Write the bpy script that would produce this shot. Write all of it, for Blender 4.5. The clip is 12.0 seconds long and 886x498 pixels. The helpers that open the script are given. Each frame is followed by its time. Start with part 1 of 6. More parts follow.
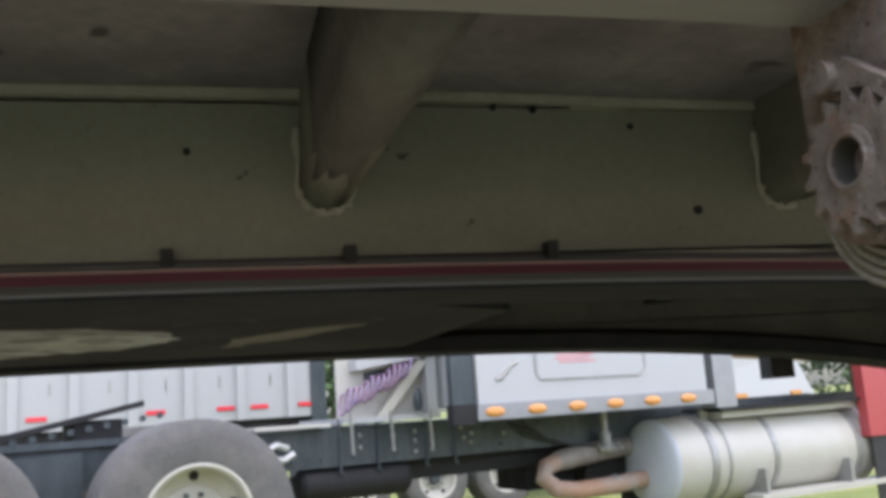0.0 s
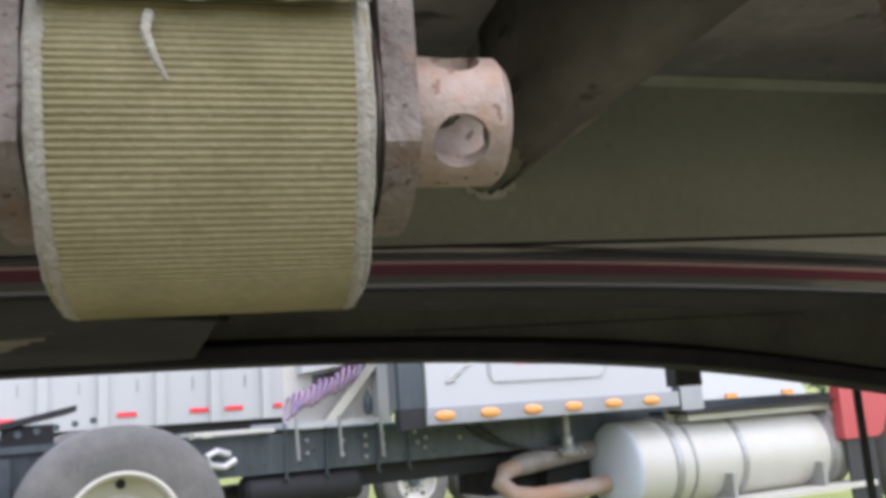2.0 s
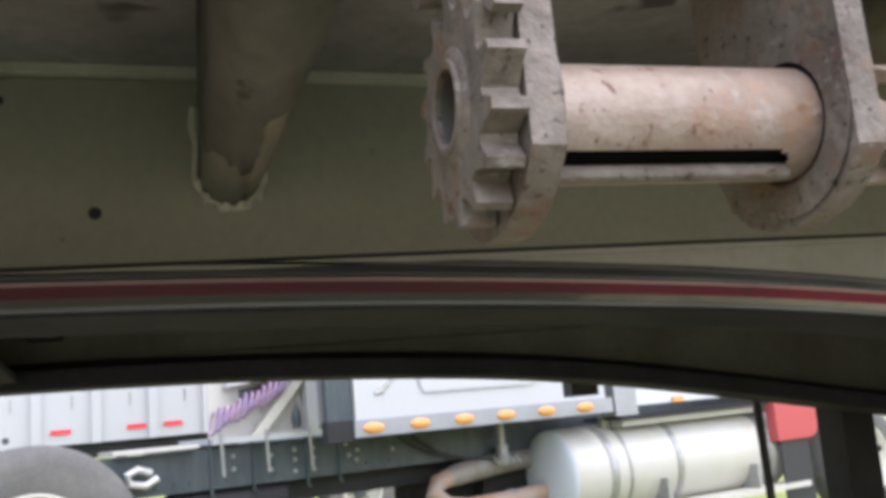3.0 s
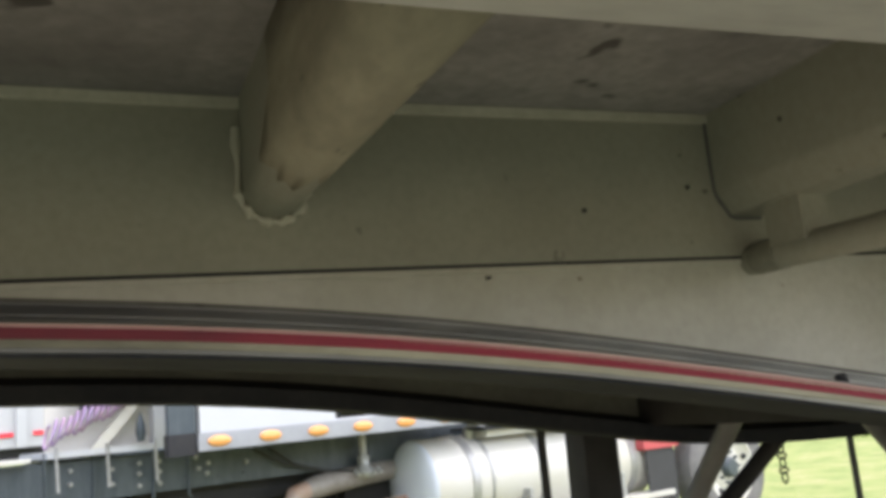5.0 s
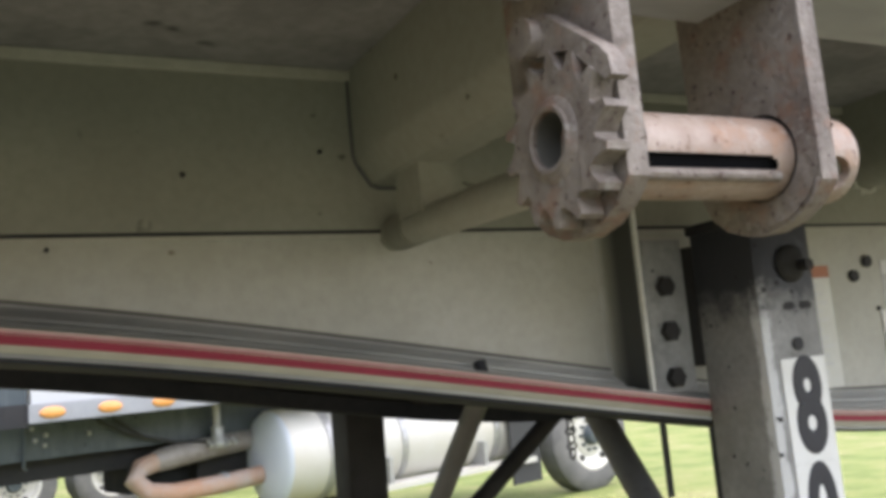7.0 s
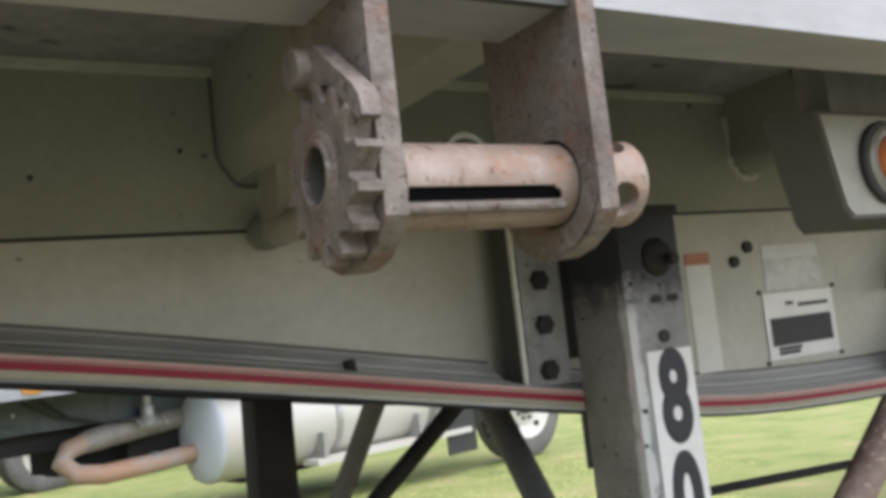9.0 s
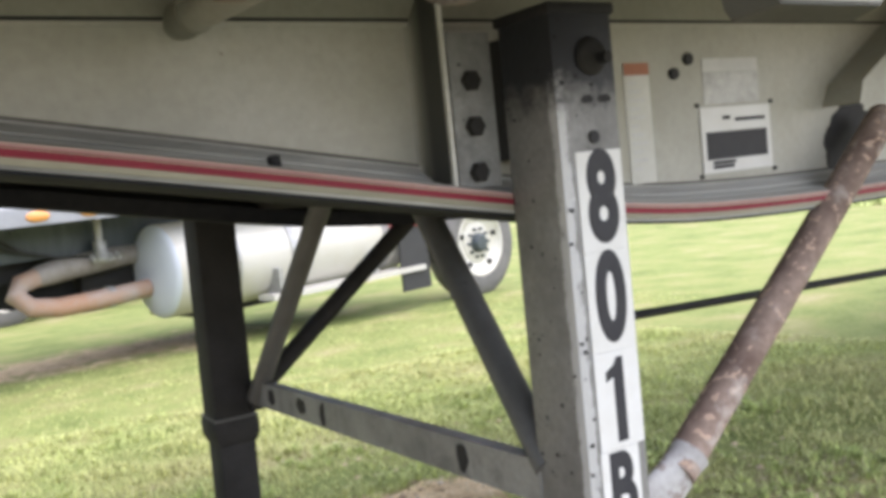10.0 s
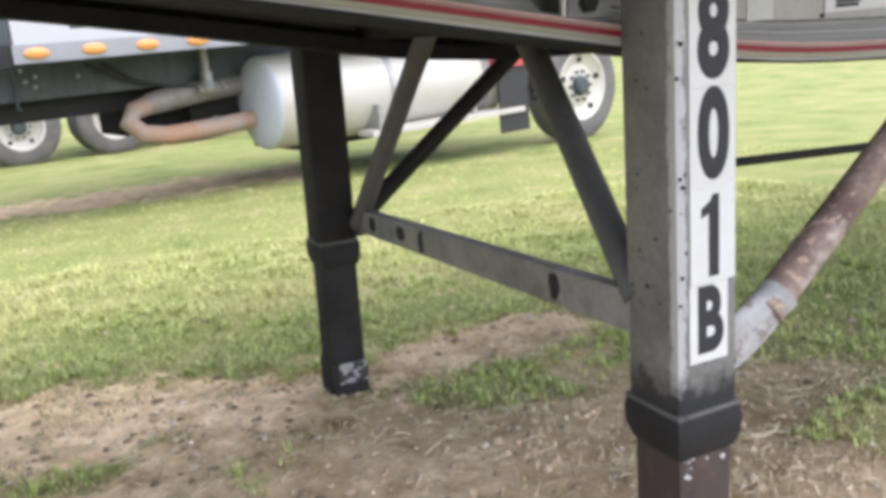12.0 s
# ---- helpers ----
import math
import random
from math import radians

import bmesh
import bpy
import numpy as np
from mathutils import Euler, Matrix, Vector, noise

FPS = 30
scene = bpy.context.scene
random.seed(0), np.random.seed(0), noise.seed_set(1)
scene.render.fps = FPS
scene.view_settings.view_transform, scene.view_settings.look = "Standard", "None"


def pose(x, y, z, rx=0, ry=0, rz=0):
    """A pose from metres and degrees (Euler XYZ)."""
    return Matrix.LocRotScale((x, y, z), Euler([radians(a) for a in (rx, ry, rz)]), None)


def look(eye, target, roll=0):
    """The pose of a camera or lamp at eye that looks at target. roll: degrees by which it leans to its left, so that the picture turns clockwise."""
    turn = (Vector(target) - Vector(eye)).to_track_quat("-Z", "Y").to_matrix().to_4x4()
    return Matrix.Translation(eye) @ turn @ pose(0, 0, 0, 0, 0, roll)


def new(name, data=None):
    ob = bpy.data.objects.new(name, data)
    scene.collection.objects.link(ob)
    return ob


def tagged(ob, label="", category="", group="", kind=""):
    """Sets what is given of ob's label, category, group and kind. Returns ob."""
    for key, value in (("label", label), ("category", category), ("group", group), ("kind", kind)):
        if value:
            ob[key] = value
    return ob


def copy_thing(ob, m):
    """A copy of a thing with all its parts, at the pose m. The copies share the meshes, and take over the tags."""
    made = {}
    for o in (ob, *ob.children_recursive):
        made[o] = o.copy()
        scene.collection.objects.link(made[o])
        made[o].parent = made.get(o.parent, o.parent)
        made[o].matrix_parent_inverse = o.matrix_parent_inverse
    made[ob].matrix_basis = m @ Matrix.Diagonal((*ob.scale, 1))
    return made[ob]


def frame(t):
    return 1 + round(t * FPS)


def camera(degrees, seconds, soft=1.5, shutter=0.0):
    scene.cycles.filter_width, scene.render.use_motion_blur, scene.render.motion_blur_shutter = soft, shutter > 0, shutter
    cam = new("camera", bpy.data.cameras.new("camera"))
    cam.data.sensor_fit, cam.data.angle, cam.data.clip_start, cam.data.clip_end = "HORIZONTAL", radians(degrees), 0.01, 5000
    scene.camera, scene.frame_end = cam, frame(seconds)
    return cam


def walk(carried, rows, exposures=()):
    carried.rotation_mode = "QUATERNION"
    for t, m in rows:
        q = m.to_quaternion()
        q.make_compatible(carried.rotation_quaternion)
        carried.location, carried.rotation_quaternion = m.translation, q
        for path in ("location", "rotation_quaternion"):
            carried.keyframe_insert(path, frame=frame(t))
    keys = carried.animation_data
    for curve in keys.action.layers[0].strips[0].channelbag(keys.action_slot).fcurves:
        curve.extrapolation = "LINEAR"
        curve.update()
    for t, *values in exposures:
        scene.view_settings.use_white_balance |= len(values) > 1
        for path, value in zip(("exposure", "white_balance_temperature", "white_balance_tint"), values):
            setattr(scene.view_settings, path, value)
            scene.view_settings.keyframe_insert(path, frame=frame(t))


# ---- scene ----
cam = camera(53.0, 12.0, soft=4.2)
PATH = [
    (0, (0.093, 0.029, 1.106), (0.564, 1.94, 1.464), -3.9),
    (0.5, (0.171, 0.061, 1.105), (0.611, 1.98, 1.459), -4.1),
    (1, (0.274, 0.118, 1.108), (0.699, 2.041, 1.459), -4.1),
    (1.5, (0.393, 0.151, 1.118), (0.818, 2.074, 1.466), -3.9),
    (2, (0.544, 0.145, 1.119), (1.0, 2.06, 1.474), -4.0),
    (2.5, (0.664, 0.127, 1.126), (1.164, 2.03, 1.488), -4.8),
    (3, (0.772, 0.171, 1.124), (1.32, 2.06, 1.488), -5.3),
    (5, (1.251, 0.134, 1.132), (1.964, 1.969, 1.489), -5.4),
    (5.5, (1.353, 0.166, 1.143), (2.116, 1.982, 1.49), -5.2),
    (6, (1.441, 0.161, 1.137), (2.257, 1.958, 1.462), -5.0),
    (6.5, (1.546, 0.135, 1.129), (2.416, 1.912, 1.424), -5.0),
    (7, (1.61, 0.114, 1.127), (2.517, 1.877, 1.391), -5.3),
    (9, (1.689, 0.075, 1.152), (2.707, 1.787, 1.335), -6.4),
    (9.5, (1.708, 0.078, 1.117), (2.762, 1.778, 1.127), -6.3),
    (10, (1.721, 0.07, 1.094), (2.786, 1.755, 0.922), -5.9),
    (10.5, (1.723, 0.062, 1.08), (2.778, 1.729, 0.753), -5.3),
    (11, (1.709, 0.058, 1.075), (2.725, 1.719, 0.618), -4.7),
    (11.5, (1.702, 0.051, 1.064), (2.647, 1.73, 0.526), -4.1),
    (12, (1.696, 0.041, 1.082), (2.52, 1.794, 0.584), -4.6),
]
EXPOSURES = [(0, 0.8, 6150, 16), (0.6, 0.9, 6150, 16), (1.1, 1.09, 6200, 17), (2, 0.99, 6150, 17), (3, 1.2, 6250, 16), (5, 1.36, 6400, 14), (6, 1.49, 6400, 14), (7, 1.25, 6350, 15), (9, 0.98, 6350, 15), (10.3, 1.32, 6400, 17), (12, 1.2, 6350, 18)]
walk(cam, [(t, look(eye, target, roll)) for t, eye, target, roll in PATH], EXPOSURES)

# ---- light ----
world = bpy.data.worlds.new("overcast_sky")
scene.world = world
world.use_nodes = True
wn = world.node_tree
sky = wn.nodes.new("ShaderNodeTexSky")
sky.sky_type = "NISHITA"
sky.sun_disc = False
sky.sun_elevation, sky.sun_rotation = radians(69), radians(149)
sky.air_density, sky.dust_density, sky.ozone_density = 1.0, 2.0, 1.5
wn.links.new(sky.outputs["Color"], wn.nodes["Background"].inputs["Color"])
wn.nodes["Background"].inputs["Strength"].default_value = 0.15
sun = new("sun", bpy.data.lights.new("sun", "SUN"))
sun.data.energy, sun.data.angle, sun.data.color = 2.8, radians(140), (1.0, 0.965, 0.91)
sun.matrix_world = look((1.8, -3.0, 9.0), (0, 0, 0))
sun.location = (5, 14, 16)


# ---- materials ----
def shade(name, base, rough=0.6, metal=0.0, dark=None, scale=6.0, amount=0.35, bump=0.15, grain=60.0, spots=None, spot_scale=25.0, spot_cut=0.62, spec=0.5, stretch=(1, 1, 1), island=0.0):
    """A worn surface: large blotches, fine grain, small marks and relief."""
    m = bpy.data.materials.new(name)
    m.use_nodes = True
    t = m.node_tree
    n, l = t.nodes, t.links
    b = n["Principled BSDF"]
    b.inputs["Metallic"].default_value = metal
    b.inputs["Specular IOR Level"].default_value = spec
    co = n.new("ShaderNodeTexCoord")
    mp = n.new("ShaderNodeMapping")
    mp.inputs["Scale"].default_value = stretch
    l.new(co.outputs["Object"], mp.inputs["Vector"])

    def tex(s, detail=6.0, r=0.6):
        q = n.new("ShaderNodeTexNoise")
        q.inputs["Scale"].default_value, q.inputs["Detail"].default_value, q.inputs["Roughness"].default_value = s, detail, r
        l.new(mp.outputs["Vector"], q.inputs["Vector"])
        return q

    def ramp(src, lo, hi):
        q = n.new("ShaderNodeMapRange")
        q.inputs["From Min"].default_value, q.inputs["From Max"].default_value = lo, hi
        l.new(src, q.inputs["Value"])
        return q.outputs["Result"]

    def mix(fac, a, c):
        q = n.new("ShaderNodeMix")
        q.data_type = "RGBA"
        if isinstance(fac, float):
            q.inputs["Factor"].default_value = fac
        else:
            l.new(fac, q.inputs["Factor"])
        for k, v in ((6, a), (7, c)):
            if isinstance(v, tuple):
                q.inputs[k].default_value = (*v, 1.0)
            else:
                l.new(v, q.inputs[k])
        return q.outputs[2]

    dark = dark or tuple(v * 0.55 for v in base)
    big, fine = tex(scale), tex(grain, 3.0)
    f1 = ramp(big.outputs["Fac"], 0.42, 0.7)
    q = n.new("ShaderNodeMath")
    q.operation = "MULTIPLY"
    l.new(f1, q.inputs[0])
    q.inputs[1].default_value = amount
    col = mix(q.outputs[0], base, dark)
    g = n.new("ShaderNodeMath")
    g.operation = "MULTIPLY"
    l.new(ramp(fine.outputs["Fac"], 0.35, 0.75), g.inputs[0])
    g.inputs[1].default_value = amount * 0.6
    col = mix(g.outputs[0], col, dark)
    if spots:
        s = tex(spot_scale, 2.0, 0.5)
        col = mix(ramp(s.outputs["Fac"], spot_cut, spot_cut + 0.05), col, spots)
    if island:
        geo = n.new("ShaderNodeNewGeometry")
        h = n.new("ShaderNodeHueSaturation")
        l.new(ramp(geo.outputs["Random Per Island"], -1.0 / island + 1.0, 1.0 / island + 0.0), h.inputs["Value"])
        h.inputs["Value"].default_value = 1.0
        v = n.new("ShaderNodeMapRange")
        v.inputs["To Min"].default_value, v.inputs["To Max"].default_value = 1 - island, 1 + island
        l.new(geo.outputs["Random Per Island"], v.inputs["Value"])
        l.new(v.outputs["Result"], h.inputs["Value"])
        l.new(col, h.inputs["Color"])
        col = h.outputs["Color"]
    l.new(col, b.inputs["Base Color"])
    r = n.new("ShaderNodeMapRange")
    r.inputs["To Min"].default_value, r.inputs["To Max"].default_value = max(rough - 0.12, 0.02), min(rough + 0.15, 1.0)
    l.new(big.outputs["Fac"], r.inputs["Value"])
    l.new(r.outputs["Result"], b.inputs["Roughness"])
    bp = n.new("ShaderNodeBump")
    bp.inputs["Strength"].default_value, bp.inputs["Distance"].default_value = bump, 0.004
    l.new(fine.outputs["Fac"], bp.inputs["Height"])
    l.new(bp.outputs["Normal"], b.inputs["Normal"])
    return m


GREY = shade("trailer_grey_paint", (0.4, 0.393, 0.338), 0.42, 0.0, (0.225, 0.22, 0.18), 3.0, 0.5, 0.05, 90, (0.12, 0.1, 0.07), 38, 0.74, spec=0.35)
# Dark coat of the nose tubes: their shaded side is put into it.
DULL = shade("dulled_dark_coating", (0.125, 0.12, 0.105), 0.75, 0.0, (0.06, 0.057, 0.05), 11.0, 0.8, 0.1, 60, (0.05, 0.046, 0.04), 34, 0.68, spec=0.2, stretch=(1, 0.5, 1))
SLEEVE = shade("dusty_peeling_paint", (0.28, 0.265, 0.2), 0.75, 0.0, (0.12, 0.11, 0.085), 9.0, 0.7, 0.1, 60, (0.06, 0.05, 0.04), 34, 0.7, spec=0.2, stretch=(1, 0.45, 1))
FILM = shade("road_filmed_flange", (0.4, 0.4, 0.365), 0.5, 0.0, (0.17, 0.168, 0.16), 26.0, 0.75, 0.08, 70, stretch=(0.05, 1, 1))
# Darker olive than GREY: shade under the deck is partly put into it.
OLIVE = shade("olive_paint_with_deck_shade", (0.262, 0.26, 0.212), 0.6, 0.0, (0.15, 0.145, 0.11), 2.2, 0.5, 0.06, 90, (0.07, 0.06, 0.045), 30, 0.72)
DECK = shade("deck_underside", (0.255, 0.246, 0.242), 0.8, 0.0, (0.1, 0.095, 0.093), 5.0, 0.7, 0.2, 50, (0.075, 0.07, 0.066), 13, 0.665, spec=0.2)
ALU = shade("aluminium_rail", (0.4, 0.4, 0.395), 0.55, 0.15, (0.22, 0.22, 0.21), 8.0, 0.6, 0.06, 70, None, spec=0.3, stretch=(0.3, 1, 1))
CAST = shade("rusty_galvanised", (0.2, 0.173, 0.145), 0.62, 0.2, (0.085, 0.065, 0.052), 26.0, 0.95, 0.45, 170, (0.06, 0.038, 0.03), 230, 0.63)
DRUM = shade("rust_bloomed_drum", (0.31, 0.25, 0.205), 0.5, 0.2, (0.18, 0.12, 0.085), 22.0, 0.8, 0.3, 160, (0.12, 0.065, 0.042), 150, 0.645)
LEGP = shade("landing_leg_paint", (0.29, 0.29, 0.275), 0.5, 0.1, (0.11, 0.108, 0.1), 9.0, 0.65, 0.25, 120, (0.03, 0.03, 0.03), 75, 0.7)
BRACE = shade("brace_grey", (0.11, 0.11, 0.105), 0.55, 0.1, (0.07, 0.068, 0.062), 12.0, 0.6, 0.2, 120, (0.03, 0.028, 0.025), 60, 0.7)
INNER = shade("rust_black_tube", (0.06, 0.042, 0.035), 0.6, 0.1, (0.03, 0.022, 0.02), 7.0, 0.7, 0.3, 120, (0.2, 0.17, 0.15), 60, 0.74, stretch=(3, 3, 0.6))
# Lamp housing flanks and ratchet bore: their shade is put into this colour.
HOUS = shade("shade_toned_housing", (0.062, 0.06, 0.05), 0.55, 0.0, (0.04, 0.039, 0.033), 9.0, 0.5, 0.1, 90)
PLATE = shade("scuffed_coupler", (0.29, 0.32, 0.325), 0.5, 0.2, (0.06, 0.05, 0.05), 6.0, 0.9, 0.3, 60, (0.05, 0.045, 0.05), 14, 0.55)
# Near-black: carries the far leg's shade; also used for small dark parts.
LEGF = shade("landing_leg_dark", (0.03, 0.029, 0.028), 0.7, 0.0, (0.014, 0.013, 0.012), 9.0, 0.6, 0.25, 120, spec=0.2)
# Near-black: the shade inside hollows and gaps is put into this colour.
VOID = shade("shade_black_hollow", (0.006, 0.006, 0.007), 0.9, 0.0, None, 20, 0.4, 0.0, 60, spec=0.05)
# Near-black for undersides: the shade beneath trailer and truck is put in.
UNDERSHADE = shade("underside_shade_black", (0.03, 0.031, 0.034), 0.85, 0.0, (0.011, 0.012, 0.017), 5.0, 0.6, 0.3, 60, (0.06, 0.058, 0.05), 18, 0.7, spec=0.08)
# Brighter than HOUS: the light on the lamp's front is put in.
FACE = shade("lit_toned_face", (0.23, 0.222, 0.185), 0.45, 0.2, (0.17, 0.165, 0.14), 14.0, 0.5, 0.1, 120)
LENS = shade("faded_orange_lens", (0.55, 0.17, 0.05), 0.35, 0.0, (0.4, 0.13, 0.05), 40, 0.5, 0.1, 160)
# Darkened trailer paint: the far beam's shade is put into this colour.
SHADED_GREY = shade("shaded_grey_paint", (0.12, 0.12, 0.1), 0.7, 0.0, (0.06, 0.055, 0.05), 4.0, 0.6, 0.1, 60, spec=0.2)
GREASE = shade("black_grease", (0.016, 0.016, 0.018), 0.6, 0.0, (0.035, 0.032, 0.03), 20.0, 0.5, 0.4, 80, spec=0.25)
RUSTY = shade("rusty_strut", (0.285, 0.215, 0.175), 0.8, 0.0, (0.12, 0.082, 0.066), 14.0, 1.0, 0.6, 110, (0.4, 0.29, 0.22), 75, 0.6, spec=0.2, stretch=(0.6, 1, 0.8))
SILVER = shade("bare_steel", (0.62, 0.62, 0.62), 0.45, 0.5, (0.35, 0.34, 0.33), 25.0, 0.5, 0.3, 120)
SCUFF = shade("scuffed_grey_steel", (0.42, 0.415, 0.405), 0.65, 0.0, (0.26, 0.25, 0.24), 20.0, 0.8, 0.3, 120, (0.14, 0.13, 0.12), 40, 0.68)
SCRAPED = shade("scraped_black_paint", (0.4, 0.4, 0.4), 0.5, 0.2, (0.2, 0.2, 0.2), 25.0, 0.9, 0.3, 120, (0.04, 0.04, 0.04), 38, 0.5)
BLACK = shade("black_steel", (0.018, 0.018, 0.02), 0.6, 0.0, (0.035, 0.034, 0.033), 12.0, 0.5, 0.2, 90, spec=0.25)
REDT = shade("red_reflective_stripe", (0.215, 0.018, 0.034), 0.5, 0.0, (0.12, 0.014, 0.022), 14.0, 0.5, 0.05, 200, spec=0.2, stretch=(0.25, 1, 1))
PINK = shade("faded_red_edge", (0.42, 0.27, 0.25), 0.5, 0.0, (0.3, 0.16, 0.15), 14.0, 0.6, 0.05, 200, spec=0.2, stretch=(0.25, 1, 1))
CREAM = shade("pale_edge_paint", (0.45, 0.44, 0.37), 0.5, 0.0, (0.24, 0.23, 0.17), 12.0, 0.5, 0.1, 120)
WEB = shade("webbing_polyester", (0.25, 0.217, 0.122), 0.85, 0.0, (0.15, 0.135, 0.065), 14.0, 0.9, 0.25, 300, spec=0.2)
WEBE = shade("webbing_frayed_edge", (0.3, 0.285, 0.235), 0.9, 0.0, (0.2, 0.18, 0.14), 90.0, 0.7, 0.6, 400, spec=0.1)
WEBP = shade("bleached_torn_webbing", (0.55, 0.52, 0.45), 0.9, 0.0, (0.4, 0.37, 0.3), 60.0, 0.6, 0.5, 300, spec=0.1)
WHITE = shade("white_truck_paint", (0.42, 0.428, 0.44), 0.4, 0.0, (0.42, 0.42, 0.41), 2.0, 0.35, 0.02, 40)
TANKW = shade("white_tank", (0.5, 0.49, 0.45), 0.4, 0.0, (0.44, 0.41, 0.33), 3.0, 0.5, 0.03, 40)
# Bluer and paler than TANKW: sky light is put into the colour.
TANKE = shade("skylit_tank_end", (0.54, 0.58, 0.64), 0.4, 0.0, (0.5, 0.54, 0.6), 4.0, 0.4, 0.02, 60)
BAND = shade("tank_strap_steel", (0.38, 0.38, 0.37), 0.4, 0.5, (0.2, 0.2, 0.19), 20, 0.5, 0.1, 90)
TYRE = shade("tyre_rubber", (0.11, 0.108, 0.105), 0.8, 0.0, (0.2, 0.19, 0.18), 6.0, 0.6, 0.3, 60, spec=0.25)
RIM = shade("white_wheel", (0.54, 0.53, 0.49), 0.45, 0.1, (0.45, 0.42, 0.33), 7.0, 0.5, 0.08, 60)
FRAMEM = shade("truck_frame_dark", (0.03, 0.042, 0.05), 0.45, 0.0, (0.075, 0.09, 0.095), 7.0, 0.7, 0.15, 40, stretch=(1.6, 1.6, 0.3))
EXH = shade("heat_rusted_pipe", (0.37, 0.2, 0.115), 0.7, 0.0, (0.34, 0.3, 0.27), 4.0, 0.9, 0.25, 60)
MUFF = shade("dull_muffler_steel", (0.3, 0.28, 0.26), 0.6, 0.2, (0.16, 0.13, 0.11), 9.0, 0.7, 0.2, 60)
STRIP = shade("polished_skirt", (0.33, 0.34, 0.36), 0.35, 0.5, (0.22, 0.22, 0.23), 6.0, 0.4, 0.03, 60)
AMBER = shade("amber_lens", (0.66, 0.31, 0.09), 0.2, 0.0, (0.5, 0.2, 0.05), 30, 0.3, 0.05, 100)
REDL = shade("red_lens", (0.8, 0.05, 0.07), 0.3, 0.0, (0.55, 0.03, 0.04), 30, 0.3, 0.05, 100)
REDP = shade("red_cab_paint", (0.42, 0.07, 0.075), 0.3, 0.0, (0.4, 0.04, 0.05), 3, 0.3, 0.02, 50)
PURPLE = shade("purple_air_hose", (0.22, 0.175, 0.33), 0.5, 0.0, (0.5, 0.3, 0.38), 7, 0.9, 0.05, 100)
DECAL = shade("white_vinyl", (0.6, 0.6, 0.58), 0.4, 0.0, (0.5, 0.49, 0.45), 25, 0.4, 0.03, 150)
LABEL = shade("yellowed_label", (0.52, 0.52, 0.47), 0.5, 0.0, (0.42, 0.41, 0.35), 25, 0.5, 0.03, 150)
INK = shade("black_vinyl", (0.035, 0.035, 0.04), 0.45, 0.0, (0.05, 0.05, 0.05), 40, 0.5, 0.03, 150, spec=0.15)
PALE = shade("faint_print", (0.5, 0.5, 0.48), 0.5, 0.0, (0.4, 0.4, 0.38), 40, 0.5, 0.02, 150)
ORANGE = shade("orange_label_strip", (0.32, 0.11, 0.045), 0.5, 0.0, None, 40, 0.4, 0.02, 150)
FOIL = shade("worn_foil_sticker", (0.4, 0.4, 0.38), 0.45, 0.3, (0.25, 0.25, 0.23), 45, 0.7, 0.05, 150)
RUBBER = shade("black_rubber", (0.025, 0.025, 0.025), 0.7, 0.0, (0.05, 0.05, 0.05), 10, 0.4, 0.1, 60)
TREEM = shade("tree_leaves", (0.07, 0.12, 0.035), 0.7, 0.0, (0.03, 0.06, 0.02), 1.2, 0.7, 0.3, 20, island=0.4)
# Darker than OLIVE: shade on the nose tubes is put into the colour.
TUBEP = shade("darkened_tube_paint", (0.2, 0.195, 0.155), 0.6, 0.0, (0.1, 0.096, 0.075), 6.0, 0.6, 0.08, 90, (0.07, 0.06, 0.045), 30, 0.72)
EDGEP = shade("rubbed_bare_edge", (0.58, 0.57, 0.52), 0.5, 0.1, (0.38, 0.37, 0.33), 30.0, 0.5, 0.1, 120)
BARK = shade("tree_bark", (0.12, 0.09, 0.07), 0.85, 0.0, None, 6, 0.6, 0.5, 30)
GRASS = shade("grass_blades", (0.46, 0.525, 0.19), 0.65, 0.0, (0.54, 0.5, 0.25), 1.3, 0.75, 0.0, 9, spec=0.2, island=0.48)
TUFT = shade("green_tuft_blades", (0.4, 0.5, 0.16), 0.6, 0.0, (0.5, 0.51, 0.22), 3.0, 0.7, 0.0, 9, spec=0.25, island=0.6)
CLOD = shade("crumbly_soil", (0.54, 0.43, 0.3), 0.95, 0.0, (0.22, 0.16, 0.11), 9.0, 0.7, 0.5, 120, spec=0.05, island=0.6)
STRAW = shade("dry_straw", (0.68, 0.6, 0.42), 0.8, 0.0, (0.25, 0.2, 0.12), 8, 0.5, 0.0, 40, spec=0.1, island=0.3)
THATCH = shade("dead_grass", (0.5, 0.45, 0.26), 0.8, 0.0, (0.22, 0.2, 0.09), 4.0, 0.8, 0.0, 30, spec=0.1, island=0.4)
STONE = shade("pale_pebble", (0.66, 0.6, 0.5), 0.85, 0.0, (0.3, 0.25, 0.19), 20, 0.5, 0.2, 80, spec=0.05, island=0.35)


